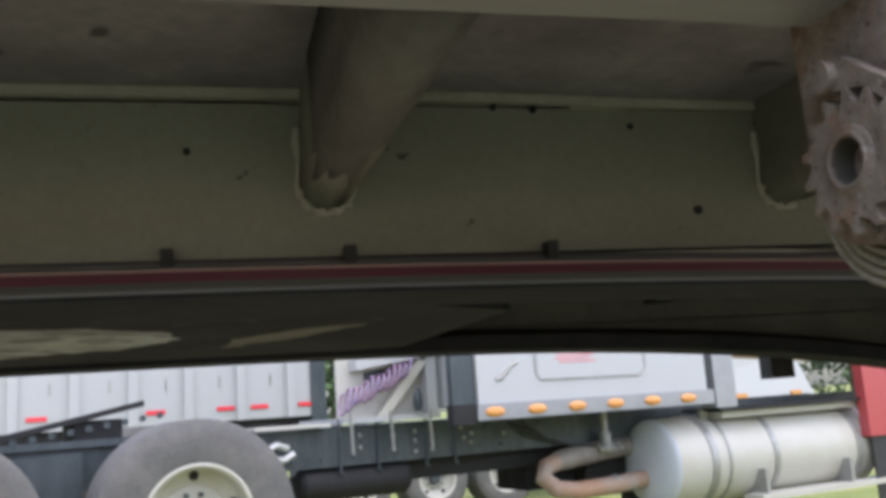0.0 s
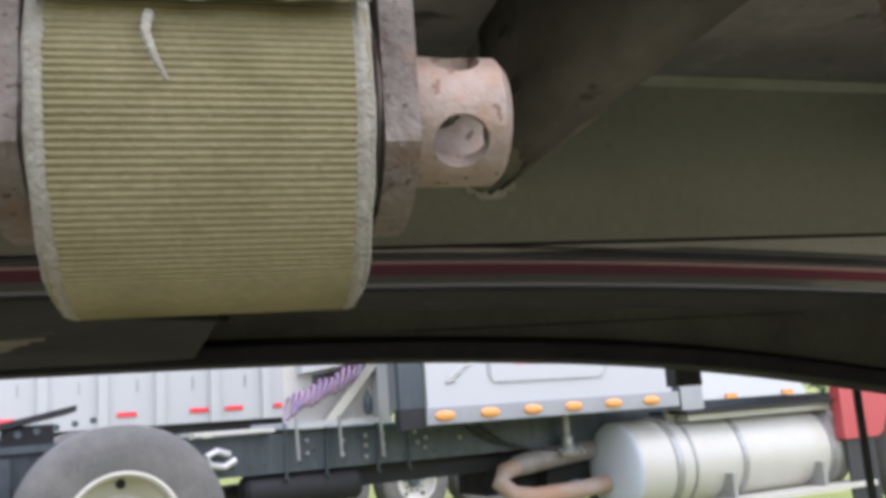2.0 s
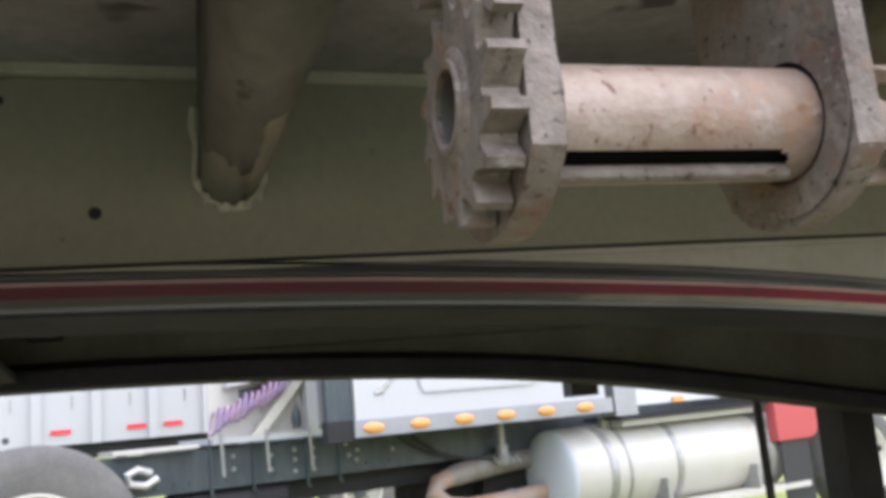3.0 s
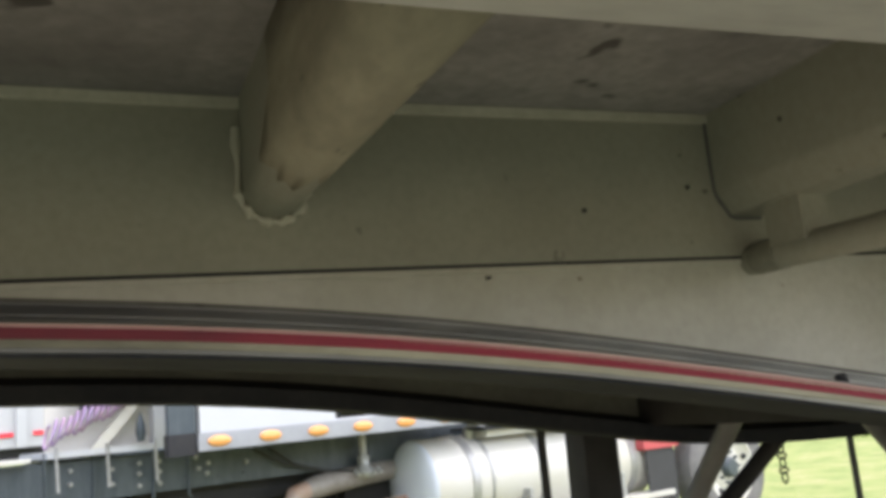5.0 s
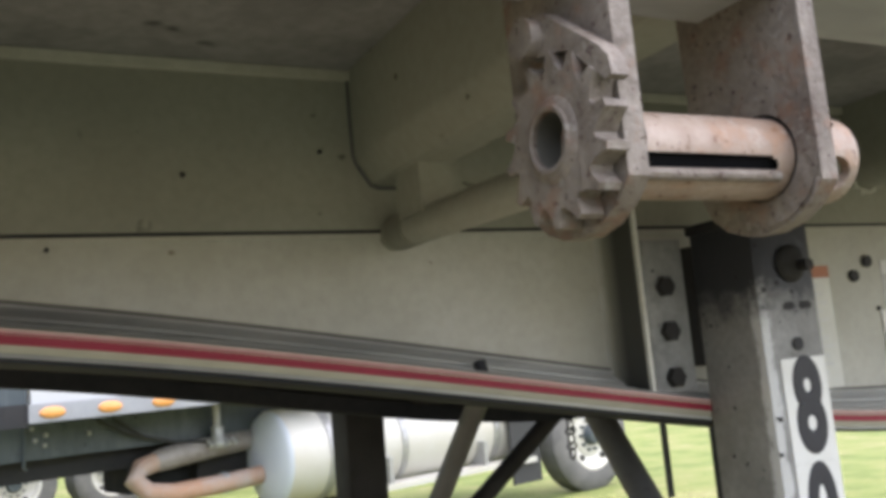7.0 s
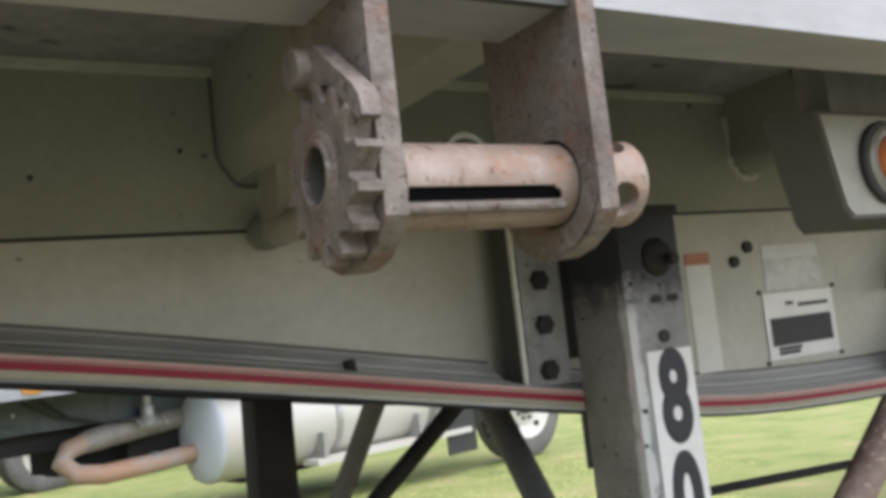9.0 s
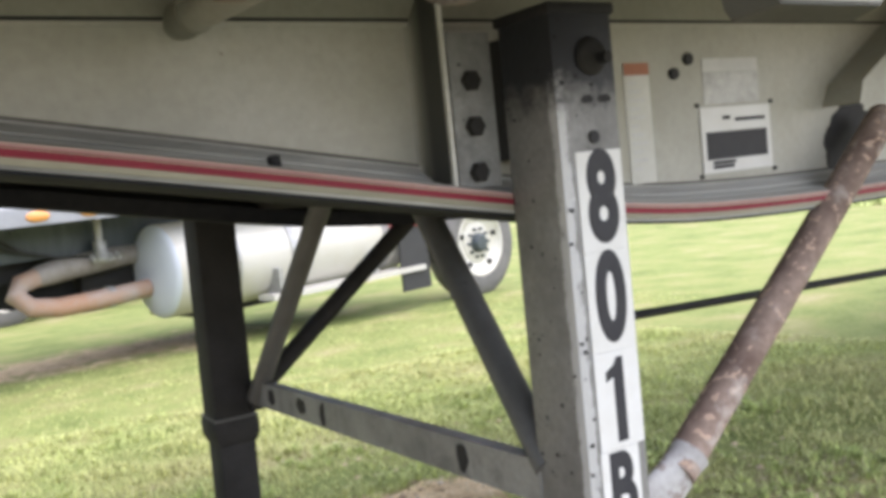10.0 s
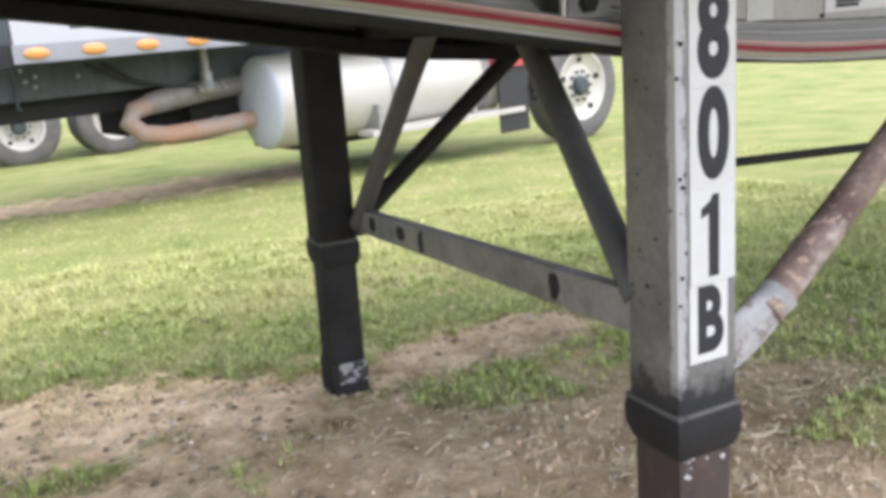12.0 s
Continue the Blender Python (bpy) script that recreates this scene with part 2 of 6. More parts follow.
def ground_material():
    m = bpy.data.materials.new("grass_and_dirt")
    m.use_nodes = True
    t = m.node_tree
    n, l = t.nodes, t.links
    b = n["Principled BSDF"]
    b.inputs["Roughness"].default_value, b.inputs["Specular IOR Level"].default_value = 0.9, 0.15
    co = n.new("ShaderNodeTexCoord")
    sep = n.new("ShaderNodeSeparateXYZ")
    l.new(co.outputs["Object"], sep.inputs[0])

    def tex(s, d=7.0, r=0.62):
        q = n.new("ShaderNodeTexNoise")
        q.inputs["Scale"].default_value, q.inputs["Detail"].default_value, q.inputs["Roughness"].default_value = s, d, r
        l.new(co.outputs["Object"], q.inputs["Vector"])
        return q.outputs["Fac"]

    def ramp(src, stops):
        q = n.new("ShaderNodeValToRGB")
        e = q.color_ramp.elements
        while len(e) < len(stops):
            e.new(0.5)
        for k, (p, c) in zip(e, stops):
            k.position, k.color = p, (*c, 1)
        l.new(src, q.inputs["Fac"])
        return q.outputs["Color"]

    def mix(fac, a, c):
        q = n.new("ShaderNodeMix")
        q.data_type = "RGBA"
        l.new(fac, q.inputs["Factor"])
        l.new(a, q.inputs[6])
        l.new(c, q.inputs[7])
        return q.outputs[2]

    grass = ramp(tex(1.7, 8, 0.66), [(0.34, (0.105, 0.165, 0.04)), (0.47, (0.215, 0.275, 0.083)), (0.56, (0.285, 0.295, 0.115)), (0.68, (0.43, 0.37, 0.22))])
    fine = ramp(tex(42, 4), [(0.3, (0.135, 0.155, 0.05)), (0.55, (0.265, 0.275, 0.1)), (0.75, (0.43, 0.38, 0.205))])
    f = n.new("ShaderNodeMix")
    f.data_type = "RGBA"
    f.inputs["Factor"].default_value = 0.45
    l.new(grass, f.inputs[6])
    l.new(fine, f.inputs[7])
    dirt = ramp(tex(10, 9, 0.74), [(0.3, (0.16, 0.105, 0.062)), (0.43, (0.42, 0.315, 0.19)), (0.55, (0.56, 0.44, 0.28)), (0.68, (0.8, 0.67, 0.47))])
    tone_attr = n.new("ShaderNodeAttribute")
    tone_attr.attribute_name = "soil_tone"
    # paler soil under the deck makes up for missing light there
    tone = ramp(tone_attr.outputs["Fac"], [(0.15, (1.62, 1.59, 1.54)), (0.5, (1.18, 1.17, 1.15)), (0.85, (0.62, 0.61, 0.57))])
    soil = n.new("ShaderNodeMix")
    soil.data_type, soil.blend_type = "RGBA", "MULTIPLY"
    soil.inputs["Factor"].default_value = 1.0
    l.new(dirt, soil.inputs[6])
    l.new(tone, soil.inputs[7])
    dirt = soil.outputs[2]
    at = n.new("ShaderNodeAttribute")
    at.attribute_name = "bare"
    add = n.new("ShaderNodeMath")
    l.new(at.outputs["Fac"], add.inputs[0])
    wob = n.new("ShaderNodeMapRange")
    wob.inputs["From Min"].default_value, wob.inputs["From Max"].default_value = 0.3, 0.7
    wob.inputs["To Min"].default_value, wob.inputs["To Max"].default_value = -0.45, 0.45
    l.new(tex(5.5, 8, 0.7), wob.inputs["Value"])
    l.new(wob.outputs["Result"], add.inputs[1])
    sm = n.new("ShaderNodeMapRange")
    sm.interpolation_type = "SMOOTHSTEP"
    sm.inputs["From Min"].default_value, sm.inputs["From Max"].default_value = 0.35, 0.7
    l.new(add.outputs[0], sm.inputs["Value"])
    # Unseen strip on the camera's side, coloured dark to cut bounced light.
    dim_ground = ramp(tex(30, 6, 0.7), [(0.3, (0.1, 0.105, 0.065)), (0.55, (0.2, 0.205, 0.13)), (0.75, (0.32, 0.31, 0.21))])
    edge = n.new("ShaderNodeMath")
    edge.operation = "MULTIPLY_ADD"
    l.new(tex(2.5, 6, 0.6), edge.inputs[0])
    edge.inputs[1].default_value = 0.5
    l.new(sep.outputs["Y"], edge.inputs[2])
    dim_strip = n.new("ShaderNodeMapRange")
    dim_strip.interpolation_type = "SMOOTHSTEP"
    dim_strip.inputs["From Min"].default_value, dim_strip.inputs["From Max"].default_value = 1.15, 0.75
    l.new(edge.outputs[0], dim_strip.inputs["Value"])
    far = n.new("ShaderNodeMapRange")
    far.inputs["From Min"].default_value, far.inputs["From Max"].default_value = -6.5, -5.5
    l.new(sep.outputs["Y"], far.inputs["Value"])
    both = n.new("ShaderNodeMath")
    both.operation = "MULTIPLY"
    l.new(dim_strip.outputs["Result"], both.inputs[0])
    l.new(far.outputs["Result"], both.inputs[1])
    l.new(mix(both.outputs[0], mix(sm.outputs["Result"], f.outputs[2], dirt), dim_ground), b.inputs["Base Color"])
    bp = n.new("ShaderNodeBump")
    bp.inputs["Strength"].default_value, bp.inputs["Distance"].default_value = 0.6, 0.02
    l.new(tex(60, 4), bp.inputs["Height"])
    l.new(bp.outputs["Normal"], b.inputs["Normal"])
    return m


GROUND = ground_material()


def stained(m, low, high, soft, colour):
    """Adds grease with a broken edge to the bottom and top of an upright part."""
    t = m.node_tree
    n, l = t.nodes, t.links
    b = n["Principled BSDF"]
    src = b.inputs["Base Color"].links[0].from_socket
    co = n.new("ShaderNodeTexCoord")
    sep = n.new("ShaderNodeSeparateXYZ")
    l.new(co.outputs["Object"], sep.inputs[0])
    no = n.new("ShaderNodeTexNoise")
    no.inputs["Scale"].default_value, no.inputs["Detail"].default_value, no.inputs["Roughness"].default_value = 26.0, 8.0, 0.7
    l.new(co.outputs["Object"], no.inputs["Vector"])
    z = n.new("ShaderNodeMath")
    z.operation = "MULTIPLY_ADD"
    l.new(no.outputs["Fac"], z.inputs[0])
    z.inputs[1].default_value = 0.12
    l.new(sep.outputs["Z"], z.inputs[2])
    fac = None
    for a, c in ((low + soft, low), (high, high + soft)):
        q = n.new("ShaderNodeMapRange")
        q.inputs["From Min"].default_value, q.inputs["From Max"].default_value = a + 0.06, c + 0.06
        l.new(z.outputs[0], q.inputs["Value"])
        if fac is None:
            fac = q.outputs["Result"]
        else:
            add = n.new("ShaderNodeMath")
            add.use_clamp = True
            l.new(fac, add.inputs[0])
            l.new(q.outputs["Result"], add.inputs[1])
            fac = add.outputs[0]
    mx = n.new("ShaderNodeMix")
    mx.data_type = "RGBA"
    l.new(fac, mx.inputs["Factor"])
    l.new(src, mx.inputs[6])
    mx.inputs[7].default_value = (*colour, 1)
    l.new(mx.outputs[2], b.inputs["Base Color"])
    return m


def nose_darkened(m, clean, dirty, colour, amount):
    """Darkens towards the trailer's nose, thinning out to the rear; road film on the flange."""
    t = m.node_tree
    n, l = t.nodes, t.links
    b = n["Principled BSDF"]
    src = b.inputs["Base Color"].links[0].from_socket
    co = n.new("ShaderNodeTexCoord")
    sep = n.new("ShaderNodeSeparateXYZ")
    l.new(co.outputs["Object"], sep.inputs[0])
    mp = n.new("ShaderNodeMapping")
    mp.inputs["Scale"].default_value = (0.6, 3.0, 3.0)
    l.new(co.outputs["Object"], mp.inputs["Vector"])
    no = n.new("ShaderNodeTexNoise")
    no.inputs["Scale"].default_value, no.inputs["Detail"].default_value, no.inputs["Roughness"].default_value = 4.0, 8.0, 0.65
    l.new(mp.outputs["Vector"], no.inputs["Vector"])
    at = n.new("ShaderNodeMath")
    at.operation = "MULTIPLY_ADD"
    l.new(no.outputs["Fac"], at.inputs[0])
    at.inputs[1].default_value = 1.6
    l.new(sep.outputs["X"], at.inputs[2])
    q = n.new("ShaderNodeMapRange")
    q.interpolation_type = "SMOOTHSTEP"
    q.inputs["From Min"].default_value, q.inputs["From Max"].default_value = clean + 0.8, dirty + 0.8
    q.inputs["To Max"].default_value = amount
    l.new(at.outputs[0], q.inputs["Value"])
    mx = n.new("ShaderNodeMix")
    mx.data_type = "RGBA"
    l.new(q.outputs["Result"], mx.inputs["Factor"])
    l.new(src, mx.inputs[6])
    mx.inputs[7].default_value = (*colour, 1)
    l.new(mx.outputs[2], b.inputs["Base Color"])
    return m


def rusted(m, colour, scale, cut, soft, amount):
    """Blooms of rust or bare metal with soft borders over a surface."""
    t = m.node_tree
    n, l = t.nodes, t.links
    b = n["Principled BSDF"]
    src = b.inputs["Base Color"].links[0].from_socket
    co = n.new("ShaderNodeTexCoord")
    no = n.new("ShaderNodeTexNoise")
    no.inputs["Scale"].default_value, no.inputs["Detail"].default_value, no.inputs["Roughness"].default_value = scale, 7.0, 0.68
    l.new(co.outputs["Object"], no.inputs["Vector"])
    q = n.new("ShaderNodeMapRange")
    q.inputs["From Min"].default_value, q.inputs["From Max"].default_value = cut, cut + soft
    q.inputs["To Max"].default_value = amount
    l.new(no.outputs["Fac"], q.inputs["Value"])
    mx = n.new("ShaderNodeMix")
    mx.data_type = "RGBA"
    l.new(q.outputs["Result"], mx.inputs["Factor"])
    l.new(src, mx.inputs[6])
    mx.inputs[7].default_value = (*colour, 1)
    l.new(mx.outputs[2], b.inputs["Base Color"])
    return m


rusted(DRUM, (0.27, 0.145, 0.08), 31.0, 0.54, 0.12, 0.6)
rusted(DRUM, (0.4, 0.375, 0.34), 47.0, 0.57, 0.12, 0.5)
rusted(DRUM, (0.075, 0.045, 0.032), 120.0, 0.64, 0.04, 0.85)
rusted(CAST, (0.17, 0.09, 0.055), 36.0, 0.52, 0.1, 0.6)
rusted(CAST, (0.29, 0.275, 0.25), 55.0, 0.6, 0.05, 0.5)
rusted(RUSTY, (0.46, 0.42, 0.38), 10.0, 0.53, 0.1, 0.55)
rusted(SCUFF, (0.17, 0.13, 0.11), 38.0, 0.53, 0.08, 0.75)
rusted(LEGP, (0.1, 0.1, 0.098), 13.0, 0.5, 0.14, 0.6)
rusted(INNER, (0.1, 0.06, 0.042), 22.0, 0.52, 0.1, 0.6)
rusted(GREY, (0.3, 0.285, 0.21), 2.2, 0.5, 0.2, 0.6)
# deck, tube coating and rail are only toned darker towards the nose
nose_darkened(DECK, 1.5, 0.5, (0.12, 0.118, 0.125), 0.1)
nose_darkened(SLEEVE, 1.4, 0.4, (0.1, 0.09, 0.07), 0.55)
nose_darkened(FILM, 2.5, 1.0, (0.05, 0.05, 0.055), 0.85)
nose_darkened(REDT, 1.7, 0.9, (0.04, 0.01, 0.014), 0.85)
nose_darkened(PINK, 1.5, 0.6, (0.13, 0.09, 0.08), 0.7)
nose_darkened(ALU, 1.2, 0.4, (0.17, 0.165, 0.16), 0.7)
LIP = nose_darkened(shade("pale_flange_edge", (0.31, 0.297, 0.225), 0.65, 0.0, (0.17, 0.16, 0.115), 12.0, 0.5, 0.1, 120, spec=0.12, stretch=(0.3, 1, 1)), 1.7, 0.9, (0.04, 0.038, 0.036), 0.92)
def worn_corner(m, reach, colour):
    """Paint rubbed pale along an upright corner, with a ragged border."""
    t = m.node_tree
    n, l = t.nodes, t.links
    b = n["Principled BSDF"]
    src = b.inputs["Base Color"].links[0].from_socket
    co = n.new("ShaderNodeTexCoord")
    dot = n.new("ShaderNodeVectorMath")
    dot.operation = "DOT_PRODUCT"
    l.new(co.outputs["Object"], dot.inputs[0])
    dot.inputs[1].default_value = (-1.0, -1.0, 0.0)
    mp = n.new("ShaderNodeMapping")
    mp.inputs["Scale"].default_value = (1.0, 1.0, 0.4)
    l.new(co.outputs["Object"], mp.inputs["Vector"])
    no = n.new("ShaderNodeTexNoise")
    no.inputs["Scale"].default_value, no.inputs["Detail"].default_value, no.inputs["Roughness"].default_value = 70.0, 8.0, 0.75
    l.new(mp.outputs["Vector"], no.inputs["Vector"])
    z = n.new("ShaderNodeMath")
    z.operation = "MULTIPLY_ADD"
    l.new(no.outputs["Fac"], z.inputs[0])
    z.inputs[1].default_value = 0.03
    l.new(dot.outputs["Value"], z.inputs[2])
    q = n.new("ShaderNodeMapRange")
    q.inputs["From Min"].default_value, q.inputs["From Max"].default_value = reach + 0.015, reach + 0.019
    q.inputs["To Max"].default_value = 0.85
    l.new(z.outputs[0], q.inputs["Value"])
    mx = n.new("ShaderNodeMix")
    mx.data_type = "RGBA"
    l.new(q.outputs["Result"], mx.inputs["Factor"])
    l.new(src, mx.inputs[6])
    mx.inputs[7].default_value = (*colour, 1)
    l.new(mx.outputs[2], b.inputs["Base Color"])
    return m


LEGN = stained(worn_corner(shade("near_leg_paint", (0.22, 0.218, 0.208), 0.5, 0.1, (0.085, 0.082, 0.074), 11.0, 0.7, 0.25, 120, (0.03, 0.03, 0.03), 75, 0.69), 0.0865, (0.46, 0.46, 0.45)), 0.585, 1.15, 0.035, (0.022, 0.023, 0.027))


def fin_shade(m, near, deep, colour, amount):
    """Shade put into the fin's colour, darkest outside, fading towards the beam."""
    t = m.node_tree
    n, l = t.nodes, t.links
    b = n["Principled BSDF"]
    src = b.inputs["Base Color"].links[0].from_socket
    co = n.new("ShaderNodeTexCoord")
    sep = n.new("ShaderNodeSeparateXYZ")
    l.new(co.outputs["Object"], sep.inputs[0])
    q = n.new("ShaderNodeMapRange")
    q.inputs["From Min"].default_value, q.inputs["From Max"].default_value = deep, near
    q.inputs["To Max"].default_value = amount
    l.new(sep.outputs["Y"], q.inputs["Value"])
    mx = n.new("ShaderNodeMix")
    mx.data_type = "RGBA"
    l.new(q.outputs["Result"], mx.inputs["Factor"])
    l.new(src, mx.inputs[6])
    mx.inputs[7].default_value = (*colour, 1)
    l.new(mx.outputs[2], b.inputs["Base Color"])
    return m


FINP = fin_shade(shade("shade_toned_fin_paint", (0.29, 0.285, 0.24), 0.5, 0.0, (0.2, 0.195, 0.16), 6.0, 0.5, 0.08, 90), 0.1, 0.13, (0.03, 0.03, 0.027), 0.94)


# ---- mesh helpers ----
def thing(name, label, category, m=None, group="", kind=""):
    ob = tagged(new(name), label, category, group, kind)
    ob.empty_display_size = 0.1
    ob.matrix_world = m or Matrix()
    return ob


def part(name, bm, material, parent=None, label="", smooth=True, bevel=0.0, category="", kind=""):
    me = bpy.data.meshes.new(name)
    if bevel:
        hard = [e for e in bm.edges if len(e.link_faces) == 2 and e.calc_face_angle(0) > 0.6]
        bmesh.ops.bevel(bm, geom=hard, offset=bevel, segments=2, affect="EDGES", profile=0.6, clamp_overlap=True)
    bmesh.ops.recalc_face_normals(bm, faces=bm.faces)
    for f in bm.faces:
        f.smooth = smooth
    if smooth:
        for e in bm.edges:
            if len(e.link_faces) == 2 and e.calc_face_angle(0) > 0.6:
                e.smooth = False
    bm.to_mesh(me)
    bm.free()
    for mat in material if isinstance(material, (list, tuple)) else [material]:
        me.materials.append(mat)
    ob = new(name, me)
    if parent:
        ob.parent = parent
    return tagged(ob, label, category, "", kind)


def box(x0, x1, y0, y1, z0, z1, bm=None, m=None):
    bm = bm or bmesh.new()
    vs = [bm.verts.new((x, y, z)) for x in (x0, x1) for y in (y0, y1) for z in (z0, z1)]
    for a, b, c, d in ((0, 1, 3, 2), (4, 6, 7, 5), (0, 4, 5, 1), (2, 3, 7, 6), (0, 2, 6, 4), (1, 5, 7, 3)):
        bm.faces.new([vs[k] for k in (a, b, c, d)])
    if m:
        bmesh.ops.transform(bm, matrix=m, verts=vs)
    return bm


def hull(low, high, bm=None):
    """A solid between two rings with the same number of corners."""
    bm = bm or bmesh.new()
    a, b = [bm.verts.new(p) for p in low], [bm.verts.new(p) for p in high]
    n = len(a)
    for k in range(n):
        bm.faces.new((a[k], a[(k + 1) % n], b[(k + 1) % n], b[k]))
    bm.faces.new(a[::-1]), bm.faces.new(b)
    return bm


def prism(ring, axis, lo, hi, bm=None):
    """A flat outline pushed along an axis: x takes (y, z), y takes (x, z), z takes (x, y)."""
    place = {"x": lambda p, d: (d, p[0], p[1]), "y": lambda p, d: (p[0], d, p[1]), "z": lambda p, d: (p[0], p[1], d)}[axis]
    return hull([place(p, lo) for p in ring], [place(p, hi) for p in ring], bm)


def rod(p0, p1, r, seg=20, r1=None, bm=None, caps=True, inner=0.0):
    """A round bar or, with inner, a pipe, between two places."""
    bm = bm or bmesh.new()
    p0, p1 = Vector(p0), Vector(p1)
    q = (p1 - p0).to_track_quat("Z", "Y")
    r1 = r if r1 is None else r1

    def ring(p, rad):
        return [bm.verts.new(p + q @ Vector((rad * math.cos(2 * math.pi * k / seg), rad * math.sin(2 * math.pi * k / seg), 0))) for k in range(seg)]

    rings = [ring(p0, r), ring(p1, r1)]
    if inner:
        rings += [ring(p1, inner), ring(p0, inner)]
    pairs = list(zip(rings, rings[1:])) + ([(rings[-1], rings[0])] if inner else [])
    for a, b in pairs:
        for k in range(seg):
            bm.faces.new((a[k], a[(k + 1) % seg], b[(k + 1) % seg], b[k]))
    if caps and not inner:
        bm.faces.new(rings[0][::-1]), bm.faces.new(rings[1])
    return bm


def lathe(profile, seg=40, m=None, bm=None):
    """Turns (radius, height) pairs round z; m places the result."""
    bm = bm or bmesh.new()
    m = m or Matrix()
    rings = []
    for r, h in profile:
        if r < 1e-6:
            rings.append([bm.verts.new(m @ Vector((0, 0, h)))])
        else:
            rings.append([bm.verts.new(m @ Vector((r * math.cos(2 * math.pi * k / seg), r * math.sin(2 * math.pi * k / seg), h))) for k in range(seg)])
    for a, b in zip(rings, rings[1:]):
        for k in range(seg):
            j = (k + 1) % seg
            if len(a) == 1 and len(b) > 1:
                bm.faces.new((a[0], b[j], b[k]))
            elif len(b) == 1 and len(a) > 1:
                bm.faces.new((a[k], a[j], b[0]))
            elif len(a) > 1:
                bm.faces.new((a[k], a[j], b[j], b[k]))
    return bm


def sweep(points, r, seg=12, bm=None, caps=True):
    """A round bar along a bent line."""
    bm = bm or bmesh.new()
    pts = [Vector(p) for p in points]
    rings, ref = [], None
    for k, p in enumerate(pts):
        d = (pts[min(k + 1, len(pts) - 1)] - pts[max(k - 1, 0)]).normalized()
        if ref is None:
            ref = d.orthogonal().normalized()
        ref = (ref - d * ref.dot(d)).normalized()
        o = d.cross(ref)
        rr = r[k] if isinstance(r, (list, tuple)) else r
        rings.append([bm.verts.new(p + rr * (math.cos(2 * math.pi * j / seg) * ref + math.sin(2 * math.pi * j / seg) * o)) for j in range(seg)])
    for a, b in zip(rings, rings[1:]):
        for j in range(seg):
            bm.faces.new((a[j], a[(j + 1) % seg], b[(j + 1) % seg], b[j]))
    if caps:
        bm.faces.new(rings[0][::-1]), bm.faces.new(rings[-1])
    return bm


def lettering(text, size, material, parent, m, name="character", thick=0.0008, widen=1.0, bold=0.026):
    """Raised characters, standing upright in m's x and z."""
    cu = bpy.data.curves.new("text", "FONT")
    cu.body, cu.size, cu.extrude, cu.align_x, cu.align_y = text, size, thick, "CENTER", "CENTER"
    cu.bevel_depth, cu.bevel_resolution = bold * size, 1
    tmp = bpy.data.objects.new("text", cu)
    scene.collection.objects.link(tmp)
    me = bpy.data.meshes.new_from_object(tmp.evaluated_get(bpy.context.evaluated_depsgraph_get()))
    bpy.data.objects.remove(tmp)
    bpy.data.curves.remove(cu)
    me.transform(m @ pose(0, 0, 0, 90, 0, 0) @ Matrix.Diagonal((widen, 1, 0.12, 1)))
    me.materials.clear()
    me.materials.append(material)
    ob = new(name, me)
    ob.parent = parent
    return ob


def ground_z(x, y):
    far = max(0.0, min(1.0, (math.hypot(x - 2.4, y - 2.4) - 7) / 12))
    lump = 0.016 * noise.noise((x * 0.8, y * 0.8, 0.3)) + 0.012 * noise.noise((x * 3.7, y * 3.7, 1.7)) + 0.006 * noise.noise((x * 9.0, y * 9.0, 4.1))
    slope = 0.15 - 0.0149 * (x - 2.4) - (0.0496 if y > 2.2 else 0.012) * (y - 2.2)
    return slope * (1 - far) - 0.3 * far + lump


def bareness(x, y):
    """How bare of grass the ground is: round the legs, under the trailer and along the wheel track."""

    def spot(cx, cy, sx, sy):
        return math.exp(-(((x - cx) / sx) ** 2 + ((y - cy) / sy) ** 2))

    front = 0.5 + 0.5 * math.tanh(6.0 * (max(min(3.0 - 0.78 * (x - 1.53), 3.3), 2.3) - y + 0.12 * noise.noise((x * 4.0, y * 4.0, 8.0))))
    a = 0.85 * front * (1.0 if x < 2.5 else math.exp(-(((x - 2.5) / 0.55) ** 2))) + 1.1 * spot(2.93, 2.28, 0.42, 0.2) + 0.5 * spot(3.3, 1.55, 0.75, 0.4) + 0.42 * spot(2.85, 1.3, 0.55, 0.35)
    b = -0.95 * spot(2.68, 1.98, 0.21, 0.2) - 0.9 * spot(1.63, 2.78, 0.11, 0.08) - 0.6 * spot(1.66, 2.02, 0.18, 0.1) - 0.45 * spot(3.24, 1.28, 0.22, 0.1) - 0.4 * spot(3.7, 1.85, 0.3, 0.12)
    c = 0.85 * math.exp(-(((y - 7.9 - 0.1 * (x - 3.0)) / 0.85) ** 2)) * (1 if x < 3.6 else math.exp(-((x - 3.6) / 1.2) ** 2))
    # Unseen ground, kept bare to weaken and neutralise the light it bounces.
    d = 0.28 - 0.28 * math.tanh((y - 1.0) * 2.5) + 0.1 * (1 - math.tanh((x - 1.3) * 2)) * (1 - math.tanh((y - 2.5) * 3))
    return max(0.0, min(1.0, a + b + c + d))


